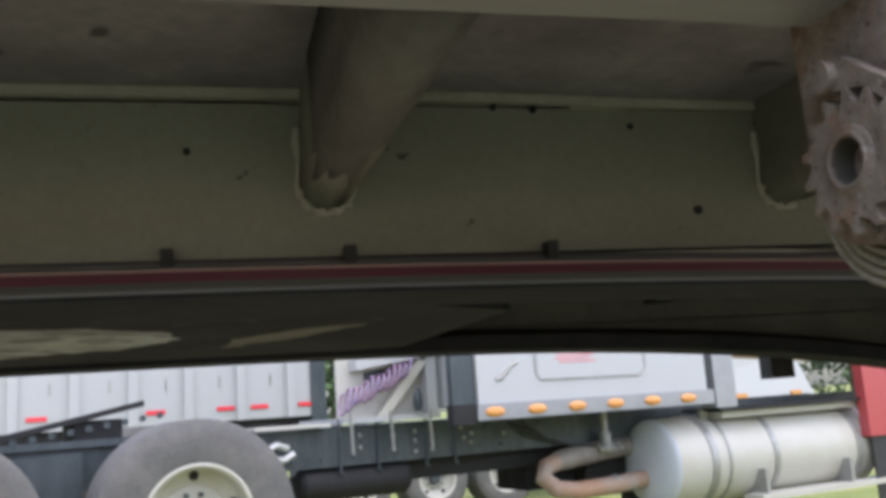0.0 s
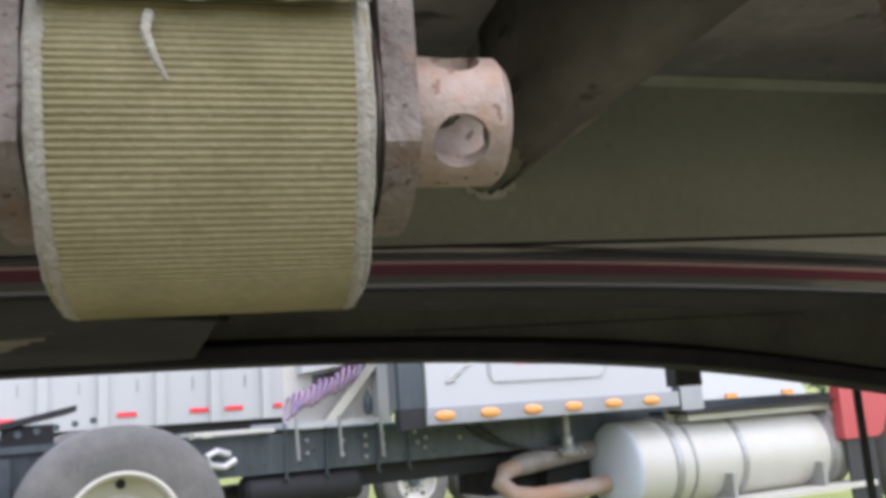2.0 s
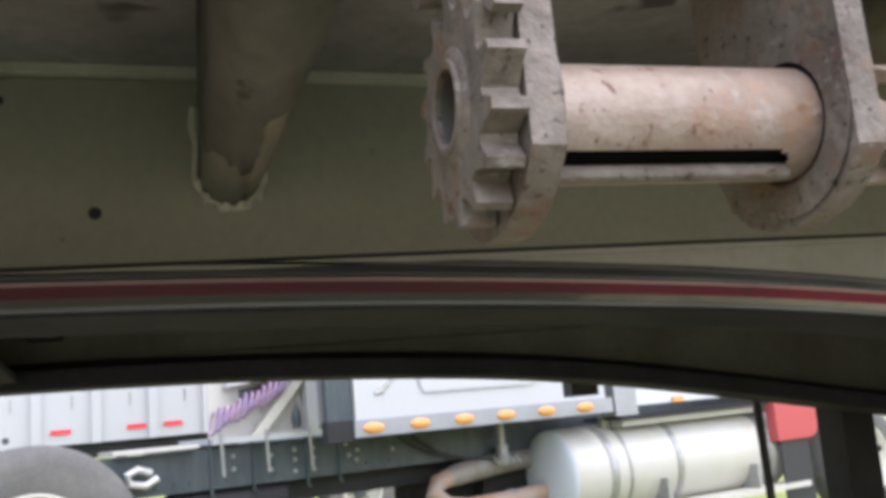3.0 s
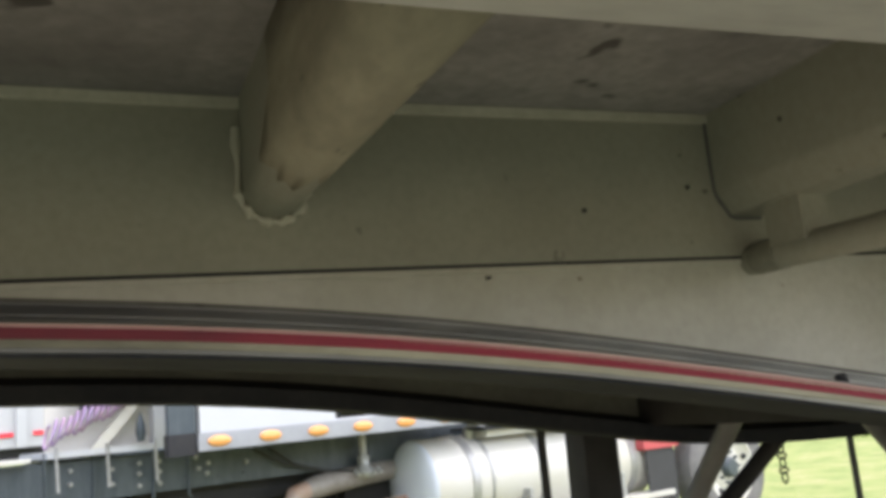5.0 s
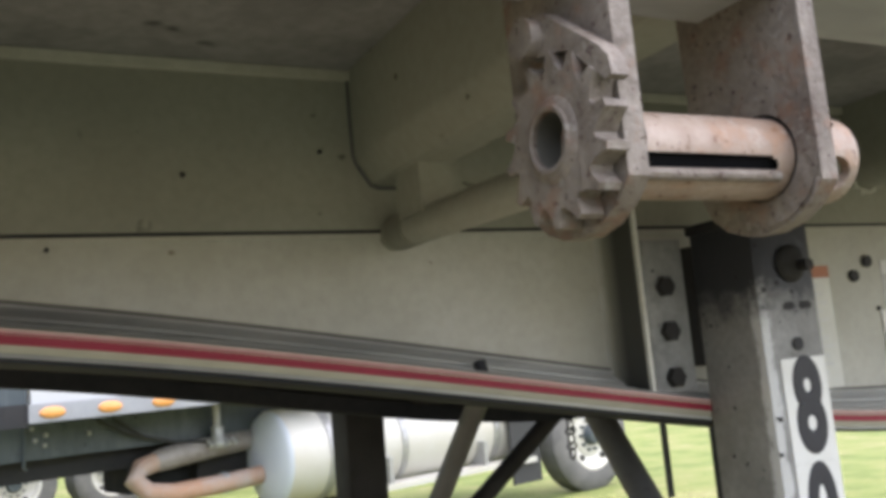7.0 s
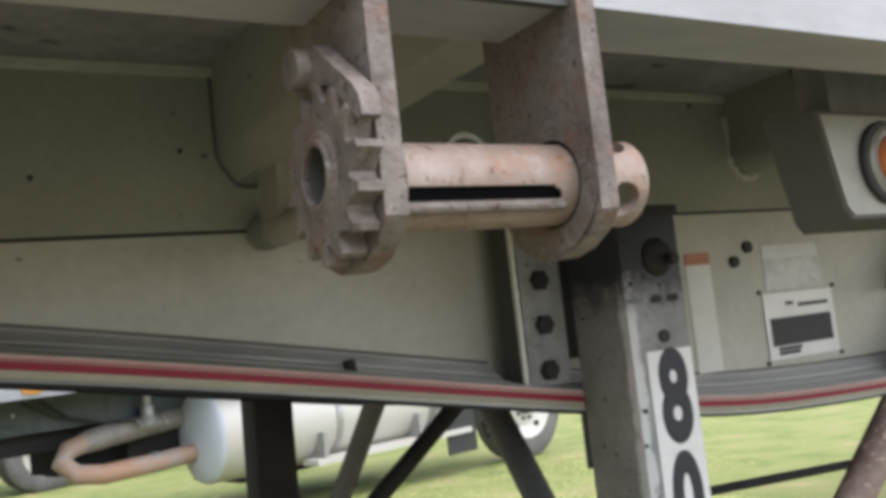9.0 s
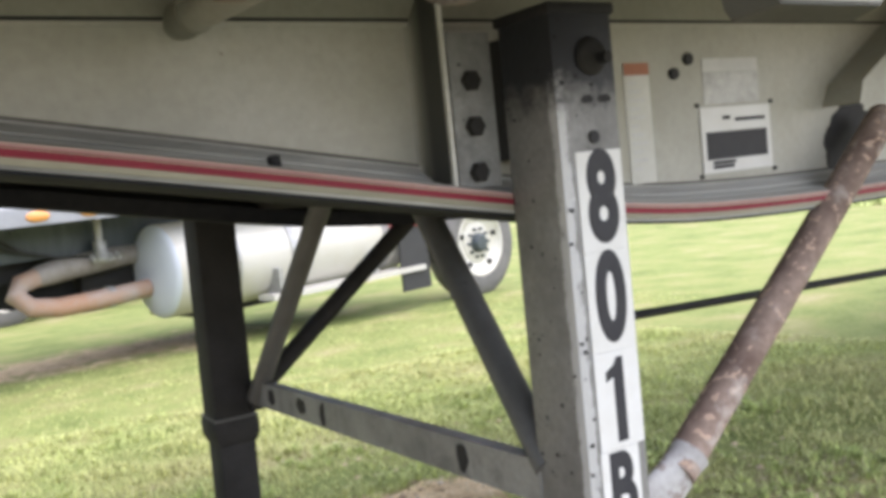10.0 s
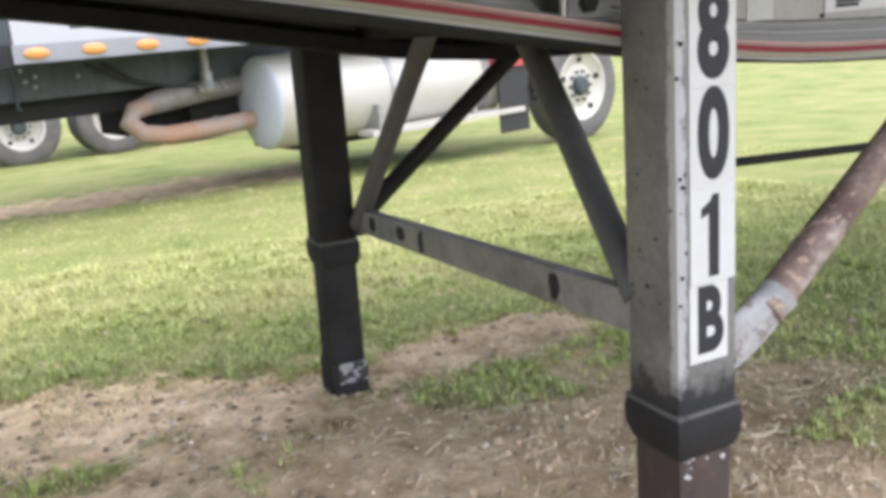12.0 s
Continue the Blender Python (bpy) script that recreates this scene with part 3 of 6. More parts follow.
def soil_tone_at(x, y):
    """Darkens the soil above zero; below, paling stands in for light."""

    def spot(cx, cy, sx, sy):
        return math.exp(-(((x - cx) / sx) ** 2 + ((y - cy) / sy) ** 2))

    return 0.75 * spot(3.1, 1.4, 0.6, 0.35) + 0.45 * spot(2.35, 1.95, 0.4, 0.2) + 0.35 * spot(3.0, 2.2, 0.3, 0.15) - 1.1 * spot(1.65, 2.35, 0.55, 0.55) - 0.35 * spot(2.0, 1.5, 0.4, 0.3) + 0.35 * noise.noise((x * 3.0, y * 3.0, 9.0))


# ---- ground ----
bm = bmesh.new()
soil_tone = bm.verts.layers.float.new("soil_tone")
bare = bm.verts.layers.float.new("bare")


def axis_steps(lo, hi, step, reach):
    inner = [lo + k * step for k in range(int((hi - lo) / step) + 1)]
    low, high, s = [lo], [inner[-1]], step
    while high[-1] < reach:
        s *= 1.45
        high.append(high[-1] + s)
        low.append(low[-1] - s)
    return low[:0:-1] + inner + high[1:]


xs, ys = axis_steps(-1.0, 8.0, 0.11, 1500), axis_steps(-1.5, 10.0, 0.11, 1500)
grid = []
for x in xs:
    row = []
    for y in ys:
        v = bm.verts.new((x, y, ground_z(x, y)))
        v[bare] = bareness(x, y)
        v[soil_tone] = 0.5 + 0.5 * soil_tone_at(x, y)
        row.append(v)
    grid.append(row)
for a, b in zip(grid, grid[1:]):
    for k in range(len(ys) - 1):
        bm.faces.new((a[k], b[k], b[k + 1], a[k + 1]))
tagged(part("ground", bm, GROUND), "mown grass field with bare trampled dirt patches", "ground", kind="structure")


# ---- the flatbed trailer over the camera's side ----
WEB_Y, FAR_Y, DECK_Z = 1.05, 2.03, 1.475
PROFILE = [(-4.5, 1.243), (0.2, 1.243), (0.6, 1.239), (0.91, 1.231), (1.21, 1.213), (1.42, 1.196), (1.66, 1.166), (1.91, 1.124), (2.12, 1.085), (2.35, 1.042), (2.63, 0.992), (2.86, 0.977), (3.1, 0.972), (9.0, 0.972)]


def flange_z(x):
    for (xa, za), (xb, zb) in zip(PROFILE, PROFILE[1:]):
        if x <= xb:
            return za + (zb - za) * (x - xa) / (xb - xa)
    return PROFILE[-1][1]


STEPS = [-4.5, -2.0] + [-0.4 + 0.06 * k for k in range(66)] + [4.5, 6.5, 9.0]
SMOOTH = {x: sum(flange_z(x + d) for d in (-0.12, -0.06, 0, 0.06, 0.12)) / 5 for x in STEPS}


def run(section, side=1, wall=WEB_Y):
    """Carries a small (out, up) section along the beam's lower edge; out is away from the web."""
    bm = bmesh.new()
    rings = [[bm.verts.new((x, wall - side * o, SMOOTH[x] + u)) for o, u in section] for x in STEPS]
    n = len(section)
    for a, b in zip(rings, rings[1:]):
        for k in range(n):
            bm.faces.new((a[k], a[(k + 1) % n], b[(k + 1) % n], b[k]))
    bm.faces.new(rings[0]), bm.faces.new(rings[-1][::-1])
    return bm


trailer = thing("flatbed_trailer", "grey painted flatbed trailer with red-striped beam edges, parked on its legs", "trailer")


def rise(x):
    """Raises deck and rail towards the nose to fit the camera's view."""
    return 0.016 * max(0.0, min(1.0, (1.4 - x) / 1.0))


LIFT = [-4.5, 0.4, 0.65, 0.9, 1.15, 1.4, 9.0]


def lifted(section, bm=None):
    """A (y, z) section carried along the deck's slight rise."""
    bm = bm or bmesh.new()
    rings = [[bm.verts.new((x, y, z + rise(x))) for y, z in section] for x in LIFT]
    n = len(section)
    for a, b in zip(rings, rings[1:]):
        for k in range(n):
            bm.faces.new((a[k], a[(k + 1) % n], b[(k + 1) % n], b[k]))
    bm.faces.new(rings[0]), bm.faces.new(rings[-1][::-1])
    return bm


def slab(y0, y1, z0, z1):
    return lifted([(y0, z0), (y1, z0), (y1, z1), (y0, z1)])


def main_beam(wall, side, label, upper, lower, edge):
    beam = part("main_beam", run([(0.0, 0.028), (0.0, 0.05), (-0.01, 0.05), (-0.01, 0.028)], side, wall), lower, trailer, label)
    lo = bmesh.new()
    a = [lo.verts.new((x, wall, SMOOTH[x] + 0.04)) for x in STEPS]
    b = [lo.verts.new((x, wall, 1.288)) for x in STEPS]
    c = [lo.verts.new((x, wall + side * 0.008, SMOOTH[x] + 0.04)) for x in STEPS]
    d = [lo.verts.new((x, wall + side * 0.008, 1.288)) for x in STEPS]
    for k in range(len(STEPS) - 1):
        for p, q in ((a, b), (b, d), (d, c), (c, a)):
            lo.faces.new((p[k], p[k + 1], q[k + 1], q[k]))
    part("lower_web", lo, lower, beam)
    part("upper_web", box(-4.5, 9.0, *sorted((wall - side * 0.004, wall + side * 0.008)), 1.291, 1.475), upper, beam, "olive-grey upper web plate with deck shade in its colour")
    part("weld_seam", rod((-4.5, wall - side * 0.002, 1.2895), (9.0, wall - side * 0.002, 1.2895), 0.0026, 8), BLACK, beam)
    part("web_lip", box(-4.5, 9.0, *sorted((wall - side * 0.0035, wall)), 1.281, 1.2868), lower, beam, "pale folded lip under the seam", bevel=0.0015)
    part("top_lip", slab(*sorted((wall - side * 0.011, wall + side * 0.055)), 1.466, DECK_Z + 0.002), CREAM, beam, "pale top lip", bevel=0.003)
    part("lower_flange", run([(0.078, 0.0), (0.078, 0.026), (0.07, 0.029), (0.03, 0.033), (0.004, 0.047), (0.0, 0.052), (-0.07, 0.03), (-0.07, 0.0)], side, wall), FILM if side > 0 else UNDERSHADE, beam)
    part("flange_underside", run([(0.074, -0.004), (0.074, -0.0002), (-0.066, -0.0002), (-0.066, -0.004)], side, wall), UNDERSHADE, beam, "flange underside with shade put into its black")
    for lift, out in ((0.0315, 0.038), (0.0395, 0.016), (0.053, 0.0)):
        part("flange_rib", run([(out - 0.001, lift - 0.001), (out + 0.0035, lift - 0.0015), (out + 0.0035, lift + 0.0015), (out - 0.001, lift + 0.002)], side, wall), FILM if side > 0 else lower, beam)
    part("joint_line", run([(-0.001, 0.0545), (0.0016, 0.0545), (0.0012, 0.0585), (-0.001, 0.0585)], side, wall), DULL, beam, "dark line along the flange joint")
    part("edge_lip", run([(0.0785, 0.004), (0.0825, 0.004), (0.0825, 0.0255), (0.0785, 0.0255)], side, wall), edge, beam, "pale painted edge of the lower flange")
    part("red_stripe", run([(0.083, 0.0108), (0.0842, 0.0108), (0.0842, 0.0212), (0.083, 0.0212)], side, wall), REDT, beam, "dull red reflective stripe")
    part("stripe_edge", run([(0.083, 0.0212), (0.0838, 0.0212), (0.0838, 0.0245), (0.083, 0.0245)], side, wall), PINK, beam, "bleached pink edge of the stripe")
    line = bmesh.new()
    rings = []
    for x in STEPS:
        if x >= 1.5:
            h = 0.0001 + 0.0009 * min(1.0, (x - 1.5) / 0.9)
            rings.append([line.verts.new((x, wall - side * o, SMOOTH[x] + 0.0194 + u)) for o, u in ((0.0842, -h), (0.0847, -h), (0.0847, h), (0.0842, h))])
    for a, b in zip(rings, rings[1:]):
        for k in range(4):
            line.faces.new((a[k], a[(k + 1) % 4], b[(k + 1) % 4], b[k]))
    part("pale_stripe", line, edge, beam, "thin pale line in the stripe")
    return beam


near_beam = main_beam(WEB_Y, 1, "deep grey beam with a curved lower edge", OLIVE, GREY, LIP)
main_beam(FAR_Y, -1, "far beam with shade put into its dark paint", SHADED_GREY, SHADED_GREY, SHADED_GREY)
part("deck_floor", slab(0.47, 2.8, 1.478, 1.515), DECK, trailer, "stained underside of the deck", smooth=False)

def side_rail(y, s):
    ring = [(y, 1.322), (y, 1.51), (y + s * 0.03, 1.515), (y + s * 0.03, 1.5), (y + s * 0.008, 1.49), (y + s * 0.008, 1.333), (y + s * 0.056, 1.333), (y + s * 0.056, 1.36), (y + s * 0.064, 1.36), (y + s * 0.064, 1.322)]
    rail = part("side_rail", lifted(ring), ALU, trailer, "bare aluminium side rail", smooth=False)
    part("rail_inner_wall", slab(*sorted((y + s * 0.058, y + s * 0.064)), 1.36, 1.4785), DECK, rail, smooth=False)


side_rail(0.44, 1)
side_rail(2.83, -1)


def cross_tube(x, skew=0.0, rad=0.0325, torn=False):
    """A round-bottomed crossmember from the beam out to the side rail, with its weld on the web."""

    top = 1.4785 + rise(x)

    def section(y, off=0.0):
        """Widens from the web out to the rail, to fit the camera's view."""
        r = rad * (1 + 0.42 * (WEB_Y - y) / 0.55) + off
        low = 1.3465 + rad * (1 + 0.42 * (WEB_Y - y) / 0.55)
        arc = [(r * math.cos(math.pi * (1 + k / 18)), low + r * math.sin(math.pi * (1 + k / 18))) for k in range(19)]
        return [(-r, top), (-r, 1.43)] + arc + [(r, 1.43), (r, top)]

    def at(p, y):
        return (x + skew * (WEB_Y - y) + p[0], y, p[1])

    tube = part("cross_tube", hull([at(p, 0.5) for p in section(0.5)], [at(p, WEB_Y + 0.002) for p in section(WEB_Y)]), TUBEP if torn else OLIVE, trailer, "round-bottomed grey crossmember")
    ragged = bmesh.new()
    rows = []
    for y in (0.505, 0.7, 0.8, 0.87, 0.92):
        rows.append([])
        for k, p in enumerate(section(y, 0.0011)):
            rim = 0.07 * noise.noise((k * 0.4, x * 3.0, 0.5)) + 0.03 * noise.noise((k * 1.3, x * 5.0, 2.5)) if y > 0.9 else 0.0
            rows[-1].append(ragged.verts.new(at(p, y + rim)))
    for a, b in zip(rows, rows[1:]):
        for k in range(len(a) - 1):
            ragged.faces.new((a[k], b[k], b[k + 1], a[k + 1]))
    sleeve = part("sleeve", ragged, DULL if torn else SLEEVE, tube, "peeling dusty coating")
    md = sleeve.modifiers.new("thickness", "SOLIDIFY")
    md.thickness = 0.001
    if torn:
        # coating torn back on the low side near the web, paled like the lit side
        flake = bmesh.new()
        rows = []
        for j in range(15):
            y = 0.8 + 0.0165 * j
            ring = section(y, 0.0016)
            lo, hi = 12.5 + 1.6 * noise.noise((y * 30, 1.0, 0.0)), 17.5 + 1.8 * noise.noise((y * 24, 5.0, 0.0)) - 2.0 * abs(j - 7) / 7
            row = []
            for k in range(6):
                f = lo + max(0.4, hi - lo) * k / 5
                p, q = ring[int(f)], ring[int(f) + 1]
                row.append(flake.verts.new(at([p[i] + (q[i] - p[i]) * (f - int(f)) for i in (0, 1)], y)))
            rows.append(row)
        for a, b in zip(rows, rows[1:]):
            for k in range(5):
                flake.faces.new((a[k], b[k], b[k + 1], a[k + 1]))
        md = part("torn_coating", flake, SLEEVE, tube, "pale torn coating").modifiers.new("thickness", "SOLIDIFY")
        md.thickness = 0.0008
    pts = [(x - rad - 0.0045, WEB_Y - 0.007, 1.445), (x - rad - 0.005, WEB_Y - 0.007, 1.425), (x - rad - 0.0035, WEB_Y - 0.007, 1.405)]
    for k in range(19):
        a = math.pi * (1.0 + k / 18)
        rr = rad + 0.0045 + 0.002 * math.sin(k * 2.7 + x * 9)
        pts.append((x + rr * math.cos(a), WEB_Y - 0.006, 1.3465 + rad + rr * math.sin(a)))
    pts.append((x + rad + 0.0045, WEB_Y - 0.006, 1.392))
    part("weld_bead", sweep(pts, [0.0044 + 0.0022 * math.sin(k * 1.9) for k in range(len(pts))], 8), CREAM, tube, "pale lumpy weld bead")


for k in range(-4, 3):
    cross_tube(0.207 + 0.606 * k, 0.04, 0.0275 if k in (0, 1) else 0.0315, k in (0, 1))
for x in (2.85, 3.46, 4.07, 4.68):
    cross_tube(x)

# the folded box crossmember with a stub pipe clipped beneath it
ring = [(1.985, 1.4785), (1.985, 1.378), (1.9875, 1.37), (2.004, 1.345), (2.012, 1.342), (2.05, 1.342), (2.06, 1.35), (2.065, 1.365), (2.065, 1.4785)]
cross_box = part("box_crossmember", prism(ring, "y", 0.515, WEB_Y), OLIVE, trailer, "folded sheet crossmember")
part("weld_line", sweep([(1.9835, WEB_Y - 0.006, 1.475), (1.983, WEB_Y - 0.006, 1.42), (1.9835, WEB_Y - 0.006, 1.378), (1.986, WEB_Y - 0.006, 1.368), (2.003, WEB_Y - 0.006, 1.3425), (2.012, WEB_Y - 0.006, 1.3395), (2.05, WEB_Y - 0.006, 1.3395)], 0.0022, 8), BRACE, cross_box, "dark weld line round the end")
part("pipe_hanger", box(2.01, 2.05, 0.93, 0.99, 1.29, 1.345), OLIVE, cross_box, bevel=0.004)
stub = part("stub_pipe", rod((2.03, 0.60, 1.272), (2.03, WEB_Y, 1.285), 0.019, 24, inner=0.015), OLIVE, trailer, "open-ended grey pipe")
part("pipe_clip", rod((2.03, 0.99, 1.2845), (2.03, 1.035, 1.2855), 0.0212, 24), TUBEP, stub)

# small marks on the beam: rubber plugs, holes and clips
for x, z, r in ((0.05, 1.417, 0.004), (0.604, 1.452, 0.004), (0.687, 1.34, 0.006), (1.791, 1.352, 0.0028), (1.944, 1.381, 0.0025), (0.42, 1.475, 0.004), (0.472, 1.473, 0.005), (2.795, 1.209, 0.009), (2.829, 1.231, 0.0095), (1.658, 1.275, 0.0022)):
    part("plug_hole", rod((x, WEB_Y - 0.0065, z), (x, WEB_Y + 0.002, z), r, 12), BLACK, near_beam)
for x in (0.028, 0.23, 0.475):
    part("hose_clip", box(x - 0.0065, x + 0.0065, WEB_Y - 0.028, WEB_Y - 0.006, 1.279, 1.3), RUBBER, near_beam, "black rubber clip", bevel=0.003)
part("flange_plug", rod((2.105, 1.006, 1.112), (2.105, 1.012, 1.13), 0.0075, 12), BLACK, near_beam)

# upper coupler plate between the beams, at the trailer's nose
coupler = part("coupler_plate", box(-3.2, 0.3, WEB_Y + 0.075, FAR_Y - 0.075, 1.2475, 1.262), UNDERSHADE, trailer, "near-black coupler plate", bevel=0.003)


def scrape(corners, z, rough, material, label):
    """A worn patch with a torn outline on the plate's underside."""
    ring = []
    for (xa, ya), (xb, yb) in zip(corners, corners[1:] + corners[:1]):
        n = max(2, int(math.hypot(xb - xa, yb - ya) / 0.02))
        for k in range(n):
            f = k / n
            x, y = xa + (xb - xa) * f, ya + (yb - ya) * f
            ring.append((x + rough * noise.noise((x * 40, y * 40, 1.0)), y + rough * 1.6 * noise.noise((x * 25, y * 25, 4.0))))
    return part("worn_patch", prism(ring, "z", z - 0.0012, z), material, coupler, label, smooth=False)


scrape([(-3.1, 1.3), (-0.2, 1.295), (-0.09, 1.31), (-0.005, 1.385), (0.02, 1.5), (-0.08, 1.64), (-0.22, 1.68), (-0.35, 1.76), (-3.1, 1.85)], 1.2475, 0.018, PLATE, "pale scuffed bare patch")
scrape([(0.1, 1.55), (0.21, 1.43), (0.3, 1.39), (0.27, 1.45), (0.2, 1.58), (0.08, 1.72)], 1.2475, 0.02, SHADED_GREY, "dull grey scuff")
part("coupler_tail", hull([(0.3, WEB_Y + 0.1, 1.247), (0.52, WEB_Y + 0.3, 1.254), (0.46, FAR_Y - 0.075, 1.25), (0.3, FAR_Y - 0.075, 1.247)], [(0.3, WEB_Y + 0.1, 1.26), (0.52, WEB_Y + 0.3, 1.266), (0.46, FAR_Y - 0.075, 1.262), (0.3, FAR_Y - 0.075, 1.26)]), UNDERSHADE, coupler)
for x in (-0.9, 0.5, 1.11, 1.72, 2.33, 2.94, 3.55, 4.5):
    part("cross_tie", box(x - 0.03, x + 0.03, WEB_Y + 0.008, FAR_Y - 0.008, 1.33, 1.478), UNDERSHADE, trailer, smooth=False)

# labels and plates on the web behind the leg
rating = part("rating_label", box(2.689, 2.741, WEB_Y - 0.0015, WEB_Y + 0.001, 1.045, 1.227), LABEL, near_beam, "white warning label with an orange heading")
part("label_heading", box(2.689, 2.741, WEB_Y - 0.0024, WEB_Y - 0.0014, 1.209, 1.227), ORANGE, rating)
for k in range(11):
    w = 0.018 + 0.02 * ((k * 7) % 5) / 5
    part("print_line", box(2.695, 2.695 + w, WEB_Y - 0.0022, WEB_Y - 0.0014, 1.195 - 0.013 * k, 1.2 - 0.013 * k), PALE, rating)
part("foil_sticker", box(2.862, 2.998, WEB_Y - 0.001, WEB_Y + 0.001, 1.158, 1.231), FOIL, near_beam, "weathered foil sticker")
part("foil_band", box(2.862, 2.998, WEB_Y - 0.0018, WEB_Y - 0.0008, 1.21, 1.231), PALE, near_beam)
plate = part("maker_plate", box(2.848, 3.02, WEB_Y - 0.003, WEB_Y + 0.001, 1.047, 1.153), DECAL, near_beam, "white riveted plate with a black panel", bevel=0.001)
part("black_panel", box(2.858, 3.008, WEB_Y - 0.004, WEB_Y - 0.003, 1.068, 1.113), INK, plate)
for x0, x1, z in ((2.9, 2.918, 1.132), (2.93, 3.005, 1.128), (2.87, 2.925, 1.06), (2.87, 2.92, 1.053)):
    part("print_line", box(x0, x1, WEB_Y - 0.004, WEB_Y - 0.003, z, z + 0.006), INK, plate)
for x in (2.843, 3.026):
    for z in (1.043, 1.157):
        part("rivet", rod((x, WEB_Y - 0.004, z), (x, WEB_Y + 0.001, z), 0.0035, 10), INK, plate)

# side marker lamp in its flared housing under the rail
m_box = thing("marker_lamp", "amber side marker lamp in a flared aluminium housing", "lamp")
front = [(2.391, 0.578, 1.312), (2.413, 0.578, 1.222), (2.423, 0.578, 1.212), (2.577, 0.578, 1.212), (2.587, 0.578, 1.222), (2.609, 0.578, 1.312)]
back = [(2.374, 0.622, 1.318), (2.398, 0.62, 1.214), (2.408, 0.62, 1.204), (2.592, 0.62, 1.204), (2.602, 0.62, 1.214), (2.626, 0.622, 1.318)]
part("housing", hull(front, back), HOUS, m_box, bevel=0.004)
part("face_plate", prism([(2.396, 1.308), (2.416, 1.224), (2.425, 1.215), (2.575, 1.215), (2.584, 1.224), (2.604, 1.308)], "y", 0.5755, 0.578), FACE, m_box, "aluminium face toned brighter as the lit side", bevel=0.0008)
part("housing_arm", box(2.44, 2.56, 0.595, 0.63, 1.3, 1.478), DECK, m_box)
M_LAMP = pose(2.482, 0.5755, 1.263, 90, 0, 0) @ Matrix.Scale(0.92, 4)
part("grommet", lathe([(0.038, 0.0), (0.0432, 0.0), (0.0437, 0.004), (0.042, 0.007), (0.039, 0.007), (0.038, 0.0)], 40, M_LAMP), RUBBER, m_box, "black rubber ring")
part("lamp_bezel", lathe([(0.0, 0.002), (0.026, 0.002), (0.0275, 0.011), (0.0335, 0.0125), (0.038, 0.009), (0.0385, 0.001)], 40, M_LAMP), FACE, m_box, "dull silver bezel")
part("lens", lathe([(0.0265, 0.008), (0.026, 0.016), (0.022, 0.0215), (0.013, 0.0245), (0.0, 0.0255)], 40, M_LAMP), LENS, m_box, "faded orange lens")


# things hanging from the far side rail
part("junction_box", box(1.9, 1.99, 2.77, 2.84, 1.14, 1.33), RUBBER, trailer, "black box under the far rail", bevel=0.006)
for x, y, z in ((2.55, 2.77, 0.62), (3.9, 2.86, 0.56)):
    part("hanging_strap", box(x - 0.014, x + 0.014, y - 0.004, y + 0.004, z, 1.335), RUBBER, trailer, "black strap hanging from the far rail", smooth=False)
chain = thing("hanging_chain", "short dark steel chain hanging from under the deck", "chain", pose(3.1, 2.31, 1.49))
for k in range(31):
    link = lathe([(0.013 + 0.0032 * math.cos(a), 0.0032 * math.sin(a)) for a in [2 * math.pi * j / 6 for j in range(7)]], 14, pose(0, 0, -0.012 - 0.021 * k, 0, 90 if k % 2 else 0, 0) @ pose(0, 0, 0, 90, 0, 0) @ Matrix.Diagonal((0.75, 1.2, 1, 1)))
    part("link", link, LEGF, chain)


